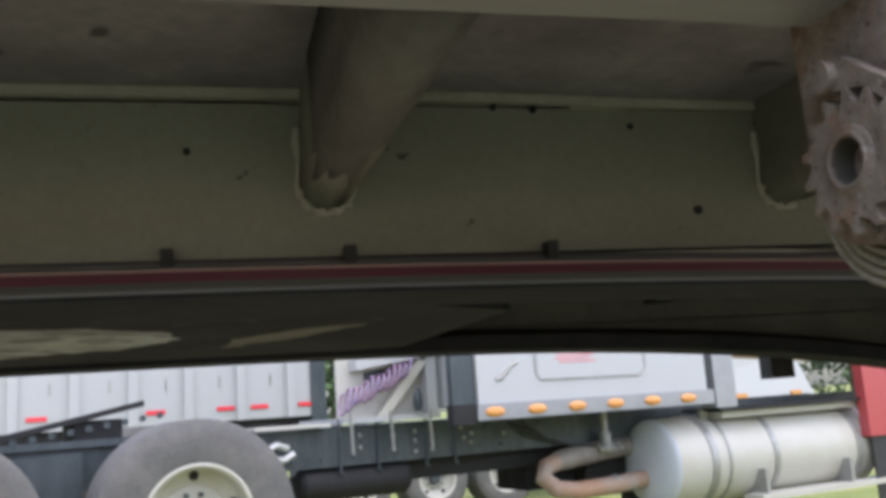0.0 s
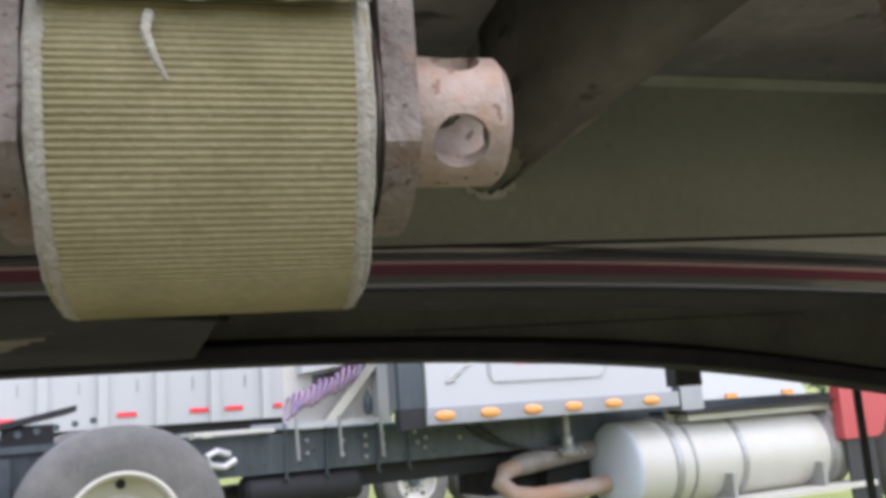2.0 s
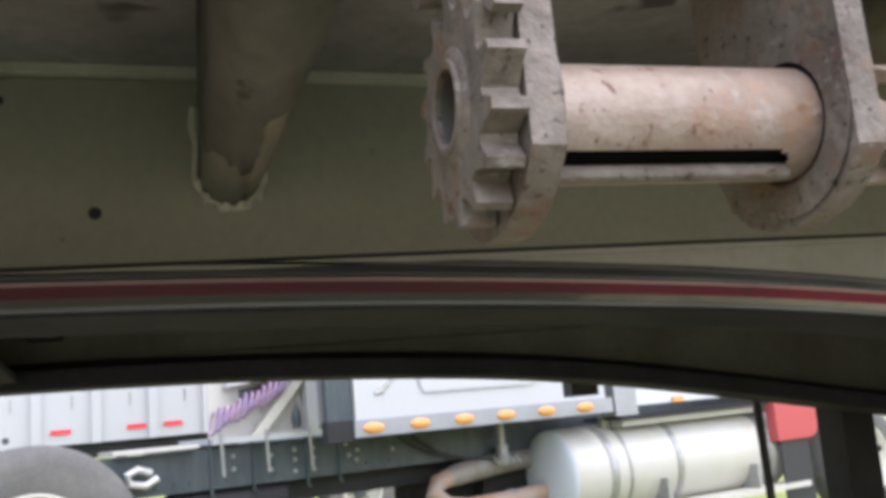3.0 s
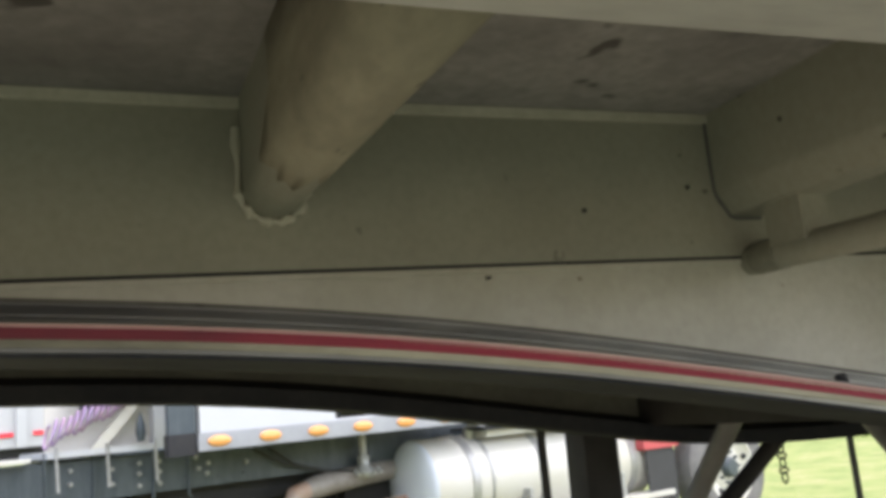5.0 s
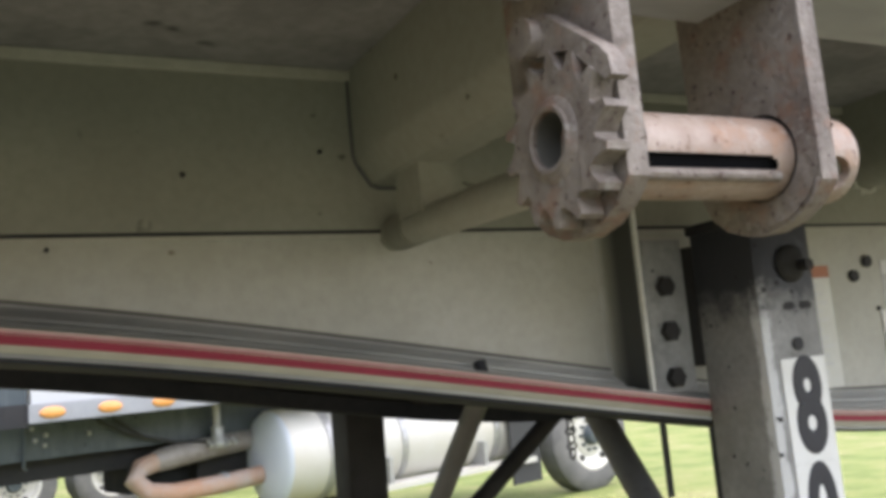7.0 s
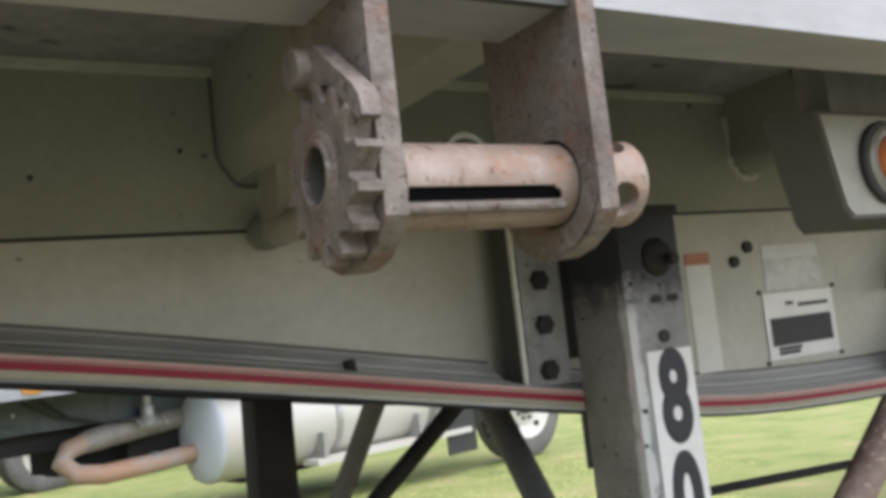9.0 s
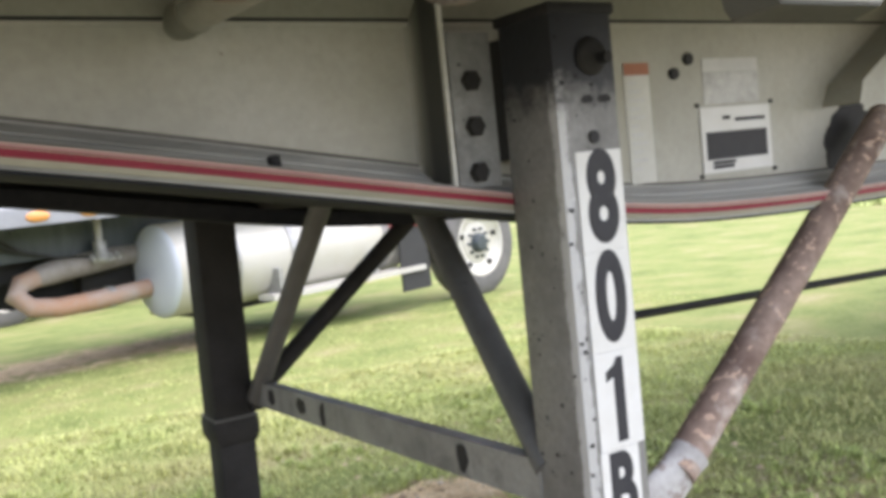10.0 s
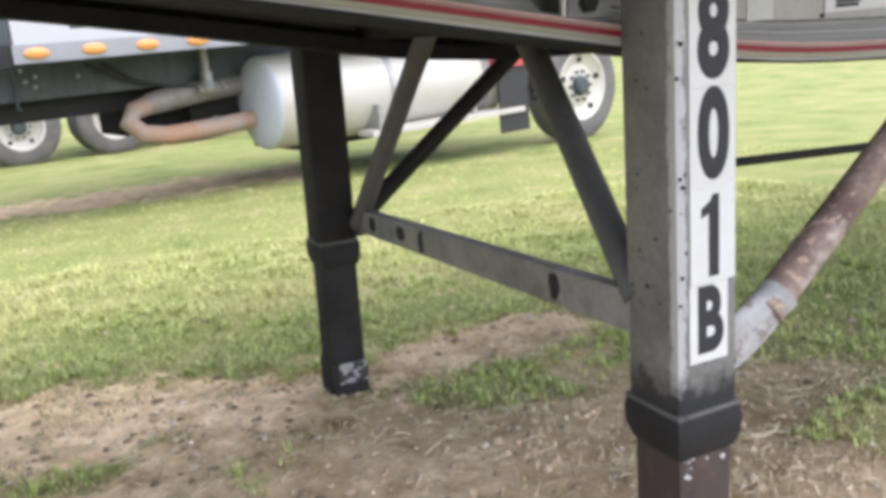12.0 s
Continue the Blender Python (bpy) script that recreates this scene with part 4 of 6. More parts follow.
# ---- strap winches under the rail ----
def winch():
    w = thing("strap_winch", "rusty steel strap winch hanging under the side rail", "winch", pose(1.943, 0.469, 1.2265) @ Matrix.Scale(1.08, 4), "winches along the rail")
    gap, th = 0.0535, 0.0115
    ring = [(-0.035, 0.098), (-0.035, -0.018), (-0.026, -0.0275), (-0.013, -0.035), (0.002, -0.0385), (0.017, -0.038), (0.031, -0.033), (0.042, -0.024), (0.0485, -0.01), (0.05, 0.098)]
    for s in (-1, 1):
        lo, hi = sorted((s * gap, s * (gap + th)))
        side = part("side_plate", prism(ring, "x", lo, hi), CAST, w, "rust-speckled side plate", bevel=0.0015)
        part("bearing_ring", lathe([(0.0235, 0), (0.0355, 0), (0.0345, 0.0013), (0.031, 0.0016), (0.0235, 0.0016)], 32, pose(s * gap - (0.0015 if s > 0 else 0), 0, 0, 0, 90, 0)), CAST, side)
        part("bearing_gap", rod((s * gap - s * 0.0006, 0.001, 0.0022), (s * gap + s * 0.0004, 0.001, 0.0022), 0.024, 32), VOID, side, "black disc standing for the gap round the drum")
    part("top_bar", prism([(-0.035, 0.098), (-0.035, 0.108), (0.05, 0.108), (0.05, 0.098)], "x", -gap - th, gap + th), CAST, w, bevel=0.003)
    part("top_flange", box(-gap, gap, -0.03, -0.024, 0.086, 0.09), HOUS, w)
    # drum with its strap slot cut through
    bm = bmesh.new()
    seg, r = 80, 0.0212
    rings = []
    cuts = [-gap - 0.002, -0.052] + [-0.052 + 0.001 * k for k in range(1, 7)] + [0.038 + 0.001 * k for k in range(0, 8)] + [gap + 0.002]
    for x in cuts:
        rings.append([bm.verts.new((x, r * math.cos(2 * math.pi * k / seg), r * math.sin(2 * math.pi * k / seg))) for k in range(seg)])
    for j, (a, b) in enumerate(zip(rings, rings[1:])):
        mid = (cuts[j] + cuts[j + 1]) / 2
        over = max(0.0, abs(mid + 0.003) - 0.039) / 0.006
        half = 11.0 * math.sqrt(1 - over * over) if over < 1 else 0.0
        for k in range(seg):
            deg = 360 * (k + 0.5) / seg
            if min(abs(deg - 202), abs(deg - 22)) < half:
                continue
            bm.faces.new((a[k], a[(k + 1) % seg], b[(k + 1) % seg], b[k]))
    drum = part("drum", bm, DRUM, w, "worn drum with a strap slot")
    part("slot_back", rod((cuts[0], 0, 0), (cuts[-1], 0, 0), 0.0175, 24), VOID, drum, "black core standing for the shade inside the drum")
    a0 = math.radians(217)
    part("slot_lip", rod((-0.05, 0.0212 * math.cos(a0), 0.0212 * math.sin(a0)), (0.044, 0.0212 * math.cos(a0), 0.0212 * math.sin(a0)), 0.0031, 10), CAST, drum, "rubbed lip of the slot")
    # ratchet wheel with raked teeth
    bm = bmesh.new()
    teeth, outline, HUB_Y = 14, [], -0.0005
    for k in range(teeth):
        a = -2 * math.pi * k / teeth - 0.1
        outline += [(rad * math.cos(a - d), rad * math.sin(a - d)) for rad, d in ((0.0412, 0.0), (0.0406, 0.085), (0.0328, 0.12), (0.0318, 0.2), (0.0358, 0.36))]
    outline = [(p[0] + HUB_Y, p[1] + 0.006) for p in outline]
    x0, x1 = -0.0785, -gap - th - 0.001
    n = len(outline)
    faces = []
    for x in (x0, x1):
        out = [bm.verts.new((x, *p)) for p in outline]
        inn = [bm.verts.new((x, HUB_Y + 0.0132 * math.cos(math.atan2(p[1] - 0.006, p[0] - HUB_Y)), 0.006 + 0.0132 * math.sin(math.atan2(p[1] - 0.006, p[0] - HUB_Y)))) for p in outline]
        faces.append((out, inn))
        for k in range(n):
            bm.faces.new((out[k], out[(k + 1) % n], inn[(k + 1) % n], inn[k]))
    for k in range(n):
        j = (k + 1) % n
        bm.faces.new((faces[0][0][k], faces[1][0][k], faces[1][0][j], faces[0][0][j]))
        bm.faces.new((faces[0][1][k], faces[0][1][j], faces[1][1][j], faces[1][1][k]))
    ratchet = part("ratchet_wheel", bm, CAST, w, "grey-brown cast ratchet wheel with raked teeth", bevel=0.0008)
    part("hub_ring", lathe([(0.0132, 0), (0.0132, 0.0022), (0.0142, 0.003), (0.0158, 0.003), (0.0166, 0.0018), (0.0185, 0.0016), (0.0205, 0.0)], 36, pose(x0, HUB_Y, 0.006, 0, -90, 0)), CAST, ratchet)
    part("bore", lathe([(0.0, 0.0), (0.0128, 0.0), (0.0128, 0.034)], 28, pose(x0 + 0.034, HUB_Y, 0.006, 0, -90, 0)), HOUS, ratchet)
    # pawl on its pivot
    lever = [(0.02, 0.056), (0.018, 0.065), (0.01, 0.0705), (-0.001, 0.067), (-0.039, 0.0375), (-0.0445, 0.031), (-0.0455, 0.0225), (-0.0415, 0.0215), (-0.034, 0.028), (-0.018, 0.043), (-0.004, 0.0465), (0.012, 0.049), (0.017, 0.051)]
    pawl = part("pawl", prism(lever, "x", x0 + 0.002, x1 - 0.001), CAST, w, "cast pawl resting on the teeth", bevel=0.0015)
    part("pivot_pin", rod((x0 - 0.005, 0.01, 0.058), (-gap, 0.01, 0.058), 0.0098, 24), CAST, pawl, bevel=0.001)
    # winding cap with bar holes
    bm = bmesh.new()
    seg, r0, r1 = 112, 0.0232, 0.0178
    mid_x, hole_r = gap + th + 0.0175, 0.0098
    xs_ = [gap + th, gap + th + 0.004] + [gap + th + 0.0045 + 0.0014 * k for k in range(18)] + [gap + th + 0.033, gap + th + 0.036]
    rads = [r0] * (len(xs_) - 1) + [r0 - 0.003]

    def offset(x, deg):
        """Distance along and round the cap from the nearest bar hole."""
        turn = min(((deg - h + 180) % 360 - 180 for h in (25, 115, 205, 295)), key=abs)
        return x - mid_x, math.radians(turn) * r0, turn

    def in_hole(x, deg):
        dx, da, _ = offset(x, deg)
        return math.hypot(dx, da) < hole_r

    def snapped(x, deg):
        dx, da, turn = offset(x, deg)
        d = math.hypot(dx, da)
        if abs(d - hole_r) > 0.0010 or d < 1e-6:
            return x, deg
        return mid_x + dx * hole_r / d, deg + math.degrees(da * (hole_r / d - 1) / r0)

    def ring_at(x, rad):
        row = []
        for k in range(seg):
            sx, deg = snapped(x, 360 * k / seg)
            a = math.radians(deg)
            row.append(bm.verts.new((sx, rad * math.cos(a), rad * math.sin(a))))
        return row

    outer = [ring_at(x, rr) for x, rr in zip(xs_, rads)]
    inn = [ring_at(x, r1) for x in xs_]
    hole = lambda j, k: in_hole((xs_[j] + xs_[j + 1]) / 2, 360 * (k % seg + 0.5) / seg)
    last = len(xs_) - 2
    for j in range(last + 1):
        for k in range(seg):
            i = (k + 1) % seg
            if hole(j, k):
                continue
            bm.faces.new((outer[j][k], outer[j][i], outer[j + 1][i], outer[j + 1][k]))
            bm.faces.new((inn[j][k], inn[j + 1][k], inn[j + 1][i], inn[j][i]))
            if hole(j, k + 1):
                bm.faces.new((outer[j][i], inn[j][i], inn[j + 1][i], outer[j + 1][i]))
            if hole(j, k - 1):
                bm.faces.new((outer[j][k], outer[j + 1][k], inn[j + 1][k], inn[j][k]))
            if j < last and hole(j + 1, k):
                bm.faces.new((outer[j + 1][k], outer[j + 1][i], inn[j + 1][i], inn[j + 1][k]))
            if j > 0 and hole(j - 1, k):
                bm.faces.new((outer[j][k], inn[j][k], inn[j][i], outer[j][i]))
    for j in (0, len(xs_) - 1):
        for k in range(seg):
            i = (k + 1) % seg
            bm.faces.new((outer[j][k], outer[j][i], inn[j][i], inn[j][k]))
    part("winding_cap", bm, DRUM, w, "worn winding cap with round bar holes")
    return w


third = winch()
first = copy_thing(third, pose(0.537, 0.468, 1.229))
second = copy_thing(third, pose(0.951, 0.468, 1.227))
for whole, drum_turn, cap_turn in ((first, 0, 10), (second, 33, 40), (third, 0, 6)):
    for piece in whole.children:
        turn = drum_turn if piece.name.startswith("drum") else cap_turn if piece.name.startswith("winding_cap") else 0
        piece.matrix_basis = pose(0, 0, 0, turn, 0, 0)


# ---- the strap rolled on the first winch ----
def strap_roll(cx, cy, cz):
    roll = thing("rolled_strap", "faded yellow-grey ratchet strap wound on the winch", "strap", pose(cx, cy, cz))
    w, turns, r0, r1 = 0.0503, 7, 0.0245, 0.066

    def at(a, f, extra=0.0):
        """A place on the spiral: angle, how far along the strap, and lift off it."""
        r = r0 + (r1 - r0) * f + 0.001 * math.sin(a * 2 + 1) * f + extra
        sag = 0.0045 * f * max(0.0, -math.sin(a))
        return r * math.cos(a), (r + sag) * math.sin(a)

    bm = bmesh.new()
    rows, count = [], turns * 48
    for k in range(count + 1):
        f = k / count
        a = math.radians(100) - 2 * math.pi * turns * f
        y, z = at(a, f, 0.0008 * noise.noise((k * 0.09, 0.0, 2.0)))
        edge = [0.0018 * noise.noise((k * 0.21, e, 3.0)) + 0.0008 * noise.noise((k * 0.9, e, 6.0)) for e in (0.0, 9.0)]
        row = []
        for j in range(9):
            x = -w + 2 * w * j / 8 + (edge[0] if j == 0 else edge[1] if j == 8 else 0)
            row.append(bm.verts.new((x, y, z)))
        rows.append(row)
    for a, b in zip(rows, rows[1:]):
        for j in range(8):
            bm.faces.new((a[j], b[j], b[j + 1], a[j + 1]))
    body = part("strap_body", bm, WEB, roll)
    md = body.modifiers.new("thickness", "SOLIDIFY")
    md.thickness, md.offset = 0.0045, 0.0
    # frayed edges of each turn
    for e in (-w, w):
        cord, s_ = [], 1 if e > 0 else -1
        for k in range(count + 1):
            f = k / count
            a = math.radians(100) - 2 * math.pi * turns * f
            y, z = at(a, f, 0.0007 * noise.noise((k * 0.7, e, 0.0)))
            cord.append((e + s_ * 0.0009 * noise.noise((k * 0.45, e * 50, 1.0)), y, z))
        part("frayed_edge", sweep(cord, [0.0022 + 0.0006 * noise.noise((k * 0.8, e * 20, 4.0)) for k in range(count + 1)], 6), WEBE, roll, "pale frayed edge")
    # woven cross ribs on the outer turn
    ribs = bmesh.new()
    for k in range(165):
        f = 1 - k / 165 * (0.93 / turns)
        a = math.radians(100) - 2 * math.pi * turns * f
        y, z = at(a, f, 0.0022)
        rod((-w + 0.004, y, z), (w - 0.004, y, z), 0.00078, 6, bm=ribs)
    part("woven_rib", ribs, WEB, roll, kind="stuff")
    for e in (-1, 1):
        sel = bmesh.new()
        rows = []
        for k in range(150):
            f = 1 - k / 150 * (0.93 / turns)
            a = math.radians(100) - 2 * math.pi * turns * f
            y, z = at(a, f, 0.0031 + 0.0006 * noise.noise((k * 0.6, e, 5.0)))
            jag = 0.0011 * noise.noise((k * 0.45, e * 3.0, 7.0))
            rows.append([sel.verts.new((e * (w - 0.0042 + jag), y * 0.99, z * 0.99)), sel.verts.new((e * (w - 0.002), y, z)), sel.verts.new((e * (w + 0.0006 + jag), y * 0.985, z * 0.985))])
        for p, q in zip(rows, rows[1:]):
            for j in (0, 1):
                sel.faces.new((p[j], q[j], q[j + 1], p[j + 1]))
        part("selvedge", sel, WEBE, roll, "pale worn selvedge")
    # torn loose end lying over the roll, and a hanging thread
    flap = bmesh.new()
    rows = []
    for k in range(14):
        row = []
        for j in range(25):
            x = -w - 0.001 + 2 * (w + 0.001) * j / 24
            rag = (0.0025 * noise.noise((j * 0.9, 4.0, 0.0)) + 0.0025 * noise.noise((j * 0.31, 8.0, 0.0))) if k == 0 else 0
            a = math.radians(165.5 - 6.5 * k)
            rr = 0.0715 + (0.0075 - 0.0024 * k if k < 3 else 0.0) + 0.0012 * noise.noise((j * 0.4, k * 0.5, 0.0))
            row.append(flap.verts.new((x, rr * math.cos(a), rr * math.sin(a) + rag)))
        rows.append(row)
    for a, b in zip(rows, rows[1:]):
        for j in range(24):
            flap.faces.new((a[j], b[j], b[j + 1], a[j + 1]))
    end = part("strap_end", flap, WEBP, roll, "pale torn strap end")
    md = end.modifiers.new("thickness", "SOLIDIFY")
    md.thickness = 0.0025
    part("loose_thread", sweep([(-0.016, -0.07, 0.014), (-0.0165, -0.0755, 0.006), (-0.014, -0.076, -0.002), (-0.0105, -0.075, -0.009)], [0.0018, 0.0015, 0.0012, 0.0006], 7), WEBE, roll)
    return roll


strap_roll(0.5365, 0.478, 1.2285)


# ---- landing gear ----
gear = thing("landing_gear", "grey two-legged landing gear with worn paint and decals", "landing gear", pose(2.448, 0.918, 0.0))


def leg(y, paint, lean, decals):
    """An outer tube, collar, inner tube and foot; y from the near leg."""
    m = Matrix.Translation((-0.053 if lean else 0, y, 1.1)) @ pose(0, 0, 0, 0, lean, 0) @ Matrix.Translation((0, 0, -1.1))
    base = ground_z(2.448 - (0.065 if lean else 0), 0.918 + y)

    def place(bm):
        bmesh.ops.transform(bm, matrix=m, verts=bm.verts)
        return bm

    tube = part("leg", place(box(-0.05, 0.05, -0.052, 0.052, 0.52, 1.272)), paint, gear, "square grey leg tube", bevel=0.012)
    part("leg_cap", place(box(-0.052, 0.052, -0.054, 0.054, 1.262, 1.276)), GREASE, tube, "greasy black leg top", bevel=0.004)
    band = bmesh.new()
    rings = [[(sx * r, sy * (r + 0.002), z) for sx, sy in ((-1, -1), (1, -1), (1, 1), (-1, 1))] for r, z in ((0.0465, 0.496), (0.0545, 0.518), (0.0555, 0.543), (0.053, 0.562))]
    verts = [[band.verts.new(p) for p in ring] for ring in rings]
    for p, q in zip(verts, verts[1:]):
        for j in range(4):
            band.faces.new((p[j], p[(j + 1) % 4], q[(j + 1) % 4], q[j]))
    band.faces.new(verts[0][::-1]), band.faces.new(verts[-1])
    part("collar", place(band), LEGF, tube, "dark flared collar band", bevel=0.006)
    part("collar_rim", place(box(-0.0535, 0.0535, -0.0555, 0.0555, 0.558, 0.565)), BRACE, tube, "rubbed rim of the collar", bevel=0.003)
    part("inner_leg", place(box(-0.044, 0.044, -0.046, 0.046, base + 0.05, 0.52)), INNER if decals else LEGF, tube, "rust-streaked inner leg" if decals else "inner leg with shade in its near-black colour", bevel=0.004)
    part("foot", place(box(-0.05, 0.05, -0.052, 0.052, base - 0.02, base + 0.085)), LEGF, tube, bevel=0.006)
    return tube, m


near_leg, _ = leg(0.0, LEGN, 0.0, True)
# the far leg's shade is put into its paint
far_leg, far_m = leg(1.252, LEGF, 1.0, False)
bm = box(-0.03, 0.046, -0.0535, -0.052, 0.185, 0.24)
bmesh.ops.transform(bm, matrix=far_m, verts=bm.verts)
part("foot_scuff", bm, SCRAPED, far_leg, "scraped bright patch")
for text, z0, z1, x0, x1 in (("8", 0.98, 1.1005, -0.029, 0.043), ("0", 0.858, 0.9795, -0.029, 0.043), ("1", 0.737, 0.8575, -0.029, 0.043), ("B", 0.632, 0.7362, -0.031, 0.031)):
    card = part("decal", box(x0, x1, -0.0532, -0.0518, z0, z1), DECAL, near_leg, "white vinyl decal")
    if text == "1":
        one = [(-0.009, -0.0525), (0.0075, -0.0525), (0.0075, 0.0525), (-0.003, 0.0525), (-0.007, 0.044), (-0.021, 0.036), (-0.021, 0.024), (-0.009, 0.029)]
        part("character", prism([((x0 + x1) / 2 + 0.002 + p[0], (z0 + z1) / 2 + p[1]) for p in one], "y", -0.0539, -0.053), INK, card, smooth=False)
        continue
    lettering(text, 0.143 if text != "B" else 0.116, INK, card, pose((x0 + x1) / 2 + 0.001, -0.0534, (z0 + z1) / 2), widen=0.65, bold=0.048)
part("bolt_hole", rod((0.003, -0.0545, 1.117), (0.003, -0.05, 1.117), 0.008, 12), BLACK, near_leg)
for xa, xb in ((-0.012, 0.008), (0.014, 0.036)):
    part("grease_dash", prism([(xa, 1.161), (xa + 0.004, 1.157), (xb - 0.003, 1.158), (xb, 1.162), (xb - 0.005, 1.167), (xa + 0.003, 1.166)], "y", -0.0526, -0.0515), GREASE, near_leg, smooth=False)
part("crank_boss", lathe([(0.0, 0.007), (0.015, 0.007), (0.021, 0.003), (0.023, 0.0)], 28, pose(0.008, -0.0545, 1.212, 90, 0, 0)), LEGF, near_leg)
part("crank_pin", rod((0.016, -0.075, 1.208), (0.016, -0.055, 1.208), 0.007, 14), GREASE, near_leg)
random.seed(4)
for k in range(40):
    z = random.uniform(0.7, 1.26)
    s = random.uniform(0.0008, 0.0026)
    if k % 2:
        yy = random.uniform(-0.045, 0.045)
        part("paint_chip", box(-0.0506, -0.0495, yy - s, yy + s, z - s, z + s), GREASE, near_leg)
    else:
        xx = random.choice((random.uniform(-0.048, -0.035), random.uniform(-0.045, 0.04) if z > 1.12 else random.uniform(-0.05, -0.034)))
        part("paint_chip", box(xx - s, xx + s, -0.0526, -0.0515, z - s, z + s), GREASE, near_leg)
for k in range(9):
    xx, zz, q = random.uniform(-0.034, 0.034), 0.5 - abs(random.gauss(0, 0.012)), random.uniform(0.0015, 0.005)
    part("paint_flake", hull([(xx - q, -0.0468, zz), (xx + q * 0.4, -0.0468, zz - q), (xx + q, -0.0468, zz + q * 0.3), (xx, -0.0468, zz + q)], [(xx - q, -0.0458, zz), (xx + q * 0.4, -0.0458, zz - q), (xx + q, -0.0458, zz + q * 0.3), (xx, -0.0458, zz + q)]), SILVER, near_leg, smooth=False)
# bolted mounting angle on the web
angle = part("mounting_angle", box(-0.114, -0.05, 0.066, 0.074, 1.07, 1.262), LEGP, gear, "bolted grey mounting angle", bevel=0.002)
# the fin's shaded side is painted into its material
cove = [(-0.127 - 0.01 * (1 - math.sin(math.radians(9 * k))), 0.1325 - 0.012 * (1 - math.cos(math.radians(9 * k)))) for k in range(11)]
part("angle_fin", prism(cove + [(-0.127, 0.064), (-0.121, 0.064), (-0.121, 0.1325)], "z", 1.075, 1.284), FINP, angle, "fin of the angle with shade in its paint, welded to the web in a cove")
part("fin_edge", box(-0.1272, -0.1222, 0.058, 0.064, 1.073, 1.338), EDGEP, angle, "bare bright edge")
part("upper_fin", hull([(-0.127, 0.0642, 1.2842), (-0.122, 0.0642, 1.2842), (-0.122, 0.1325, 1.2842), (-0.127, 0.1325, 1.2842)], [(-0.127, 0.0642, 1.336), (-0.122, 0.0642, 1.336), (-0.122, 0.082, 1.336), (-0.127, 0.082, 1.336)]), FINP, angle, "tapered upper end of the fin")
# black solid in place of the shade behind the angle
part("angle_shade_block", box(-0.121, -0.05, 0.078, 0.1325, 1.08, 1.255), LEGF, angle, "black block standing for the shaded gap behind the angle")
for z in (1.202, 1.146, 1.089):
    part("bolt", lathe([(0.0, 0.009), (0.0115, 0.009), (0.0135, 0.006), (0.0135, 0.0)], 6, pose(-0.086, 0.064, z, 90, 0, 0)), LEGF, angle)
part("spacer_block", box(-0.048, 0.048, 0.05, 0.131, 1.1, 1.25), LEGF, gear, bevel=0.004)
part("far_spacer", box(-0.1, 0.0, 1.12, 1.21, 1.08, 1.25), LEGF, gear, bevel=0.004)
# cross channel between the legs
ring = [(-0.012, 0.0), (0.012, 0.0), (0.012, 0.004), (-0.008, 0.004), (-0.008, 0.054), (0.012, 0.054), (0.012, 0.058), (-0.012, 0.058)]
bm = hull([(p[0] - 0.04, 0.045, 0.655 + p[1]) for p in ring], [(p[0] + 0.0, 1.21, 0.583 + p[1]) for p in ring])
bar = part("cross_channel", bm, LEGP, gear, "grey steel channel between the legs", smooth=False)
for f, w in ((0.16, 0.015), (0.72, 0.02), (0.62, 0.014), (0.88, 0.02)):
    yy = 0.05 + 1.16 * f
    zz = 0.655 - 0.072 * f
    xx = -0.053 + 0.04 * f
    blot = [(yy + w * math.cos(q) * (0.9 + 0.5 * noise.noise((q, f * 9, 1.0))), zz + 0.031 + 0.02 * math.sin(q) * (1 + 0.6 * noise.noise((q, f * 9, 5.0)))) for q in [2 * math.pi * j / 18 for j in range(18)]]
    part("grease_stain", prism(blot, "x", xx - 0.001, xx + 0.001), GREASE, bar, smooth=False)
# diagonal braces up to the trailer frame
for a, b, mat in (((-0.012, 1.19, 0.6), (0.044, 0.8, 1.07), BRACE), ((0.0, 1.2, 0.615), (0.462, 1.145, 1.0), LEGF), ((-0.035, 0.04, 0.7), (0.052, 0.448, 1.06), BRACE)):
    part("brace", rod(a, b, 0.0225, 20), mat, gear, "round brace tube")
part("brace_lug", box(-0.03, 0.008, 1.175, 1.205, 0.575, 0.63), LEGF, gear, bevel=0.005)
part("brace_beam", box(0.0, 0.09, 0.14, 1.1, 1.052, 1.12), LEGF, gear, smooth=False)
# rear strut with flattened lug, and its hood on the web
strut = part("rear_strut", rod((0.148, 0.0, 0.652), (0.822, 0.078, 1.113), 0.0265, 22), RUSTY, gear, "rusty flaking strut pipe")
lug = bmesh.new()
lug_rings = []
for k in range(9):
    f = k / 8
    cx, cz = 0.05 + 0.128 * f, 0.585 + 0.0875 * f
    wide, thick = 0.022 + 0.012 * math.sin(math.pi * min(1.0, f * 1.1)) + 0.006 * f, 0.0075 + 0.021 * f * f
    lug_rings.append([lug.verts.new((cx - 0.565 * wide * math.cos(q), thick * math.sin(q), cz + 0.825 * wide * math.cos(q))) for q in [2 * math.pi * j / 20 for j in range(20)]])
for p, q in zip(lug_rings, lug_rings[1:]):
    for j in range(20):
        lug.faces.new((p[j], p[(j + 1) % 20], q[(j + 1) % 20], q[j]))
lug.faces.new(lug_rings[0][::-1]), lug.faces.new(lug_rings[-1])
part("strut_lug", lug, SCUFF, strut, "bare hammered-flat end")
part("lug_bolt", rod((0.072, -0.016, 0.6), (0.072, 0.016, 0.6), 0.01, 14), GREASE, strut)
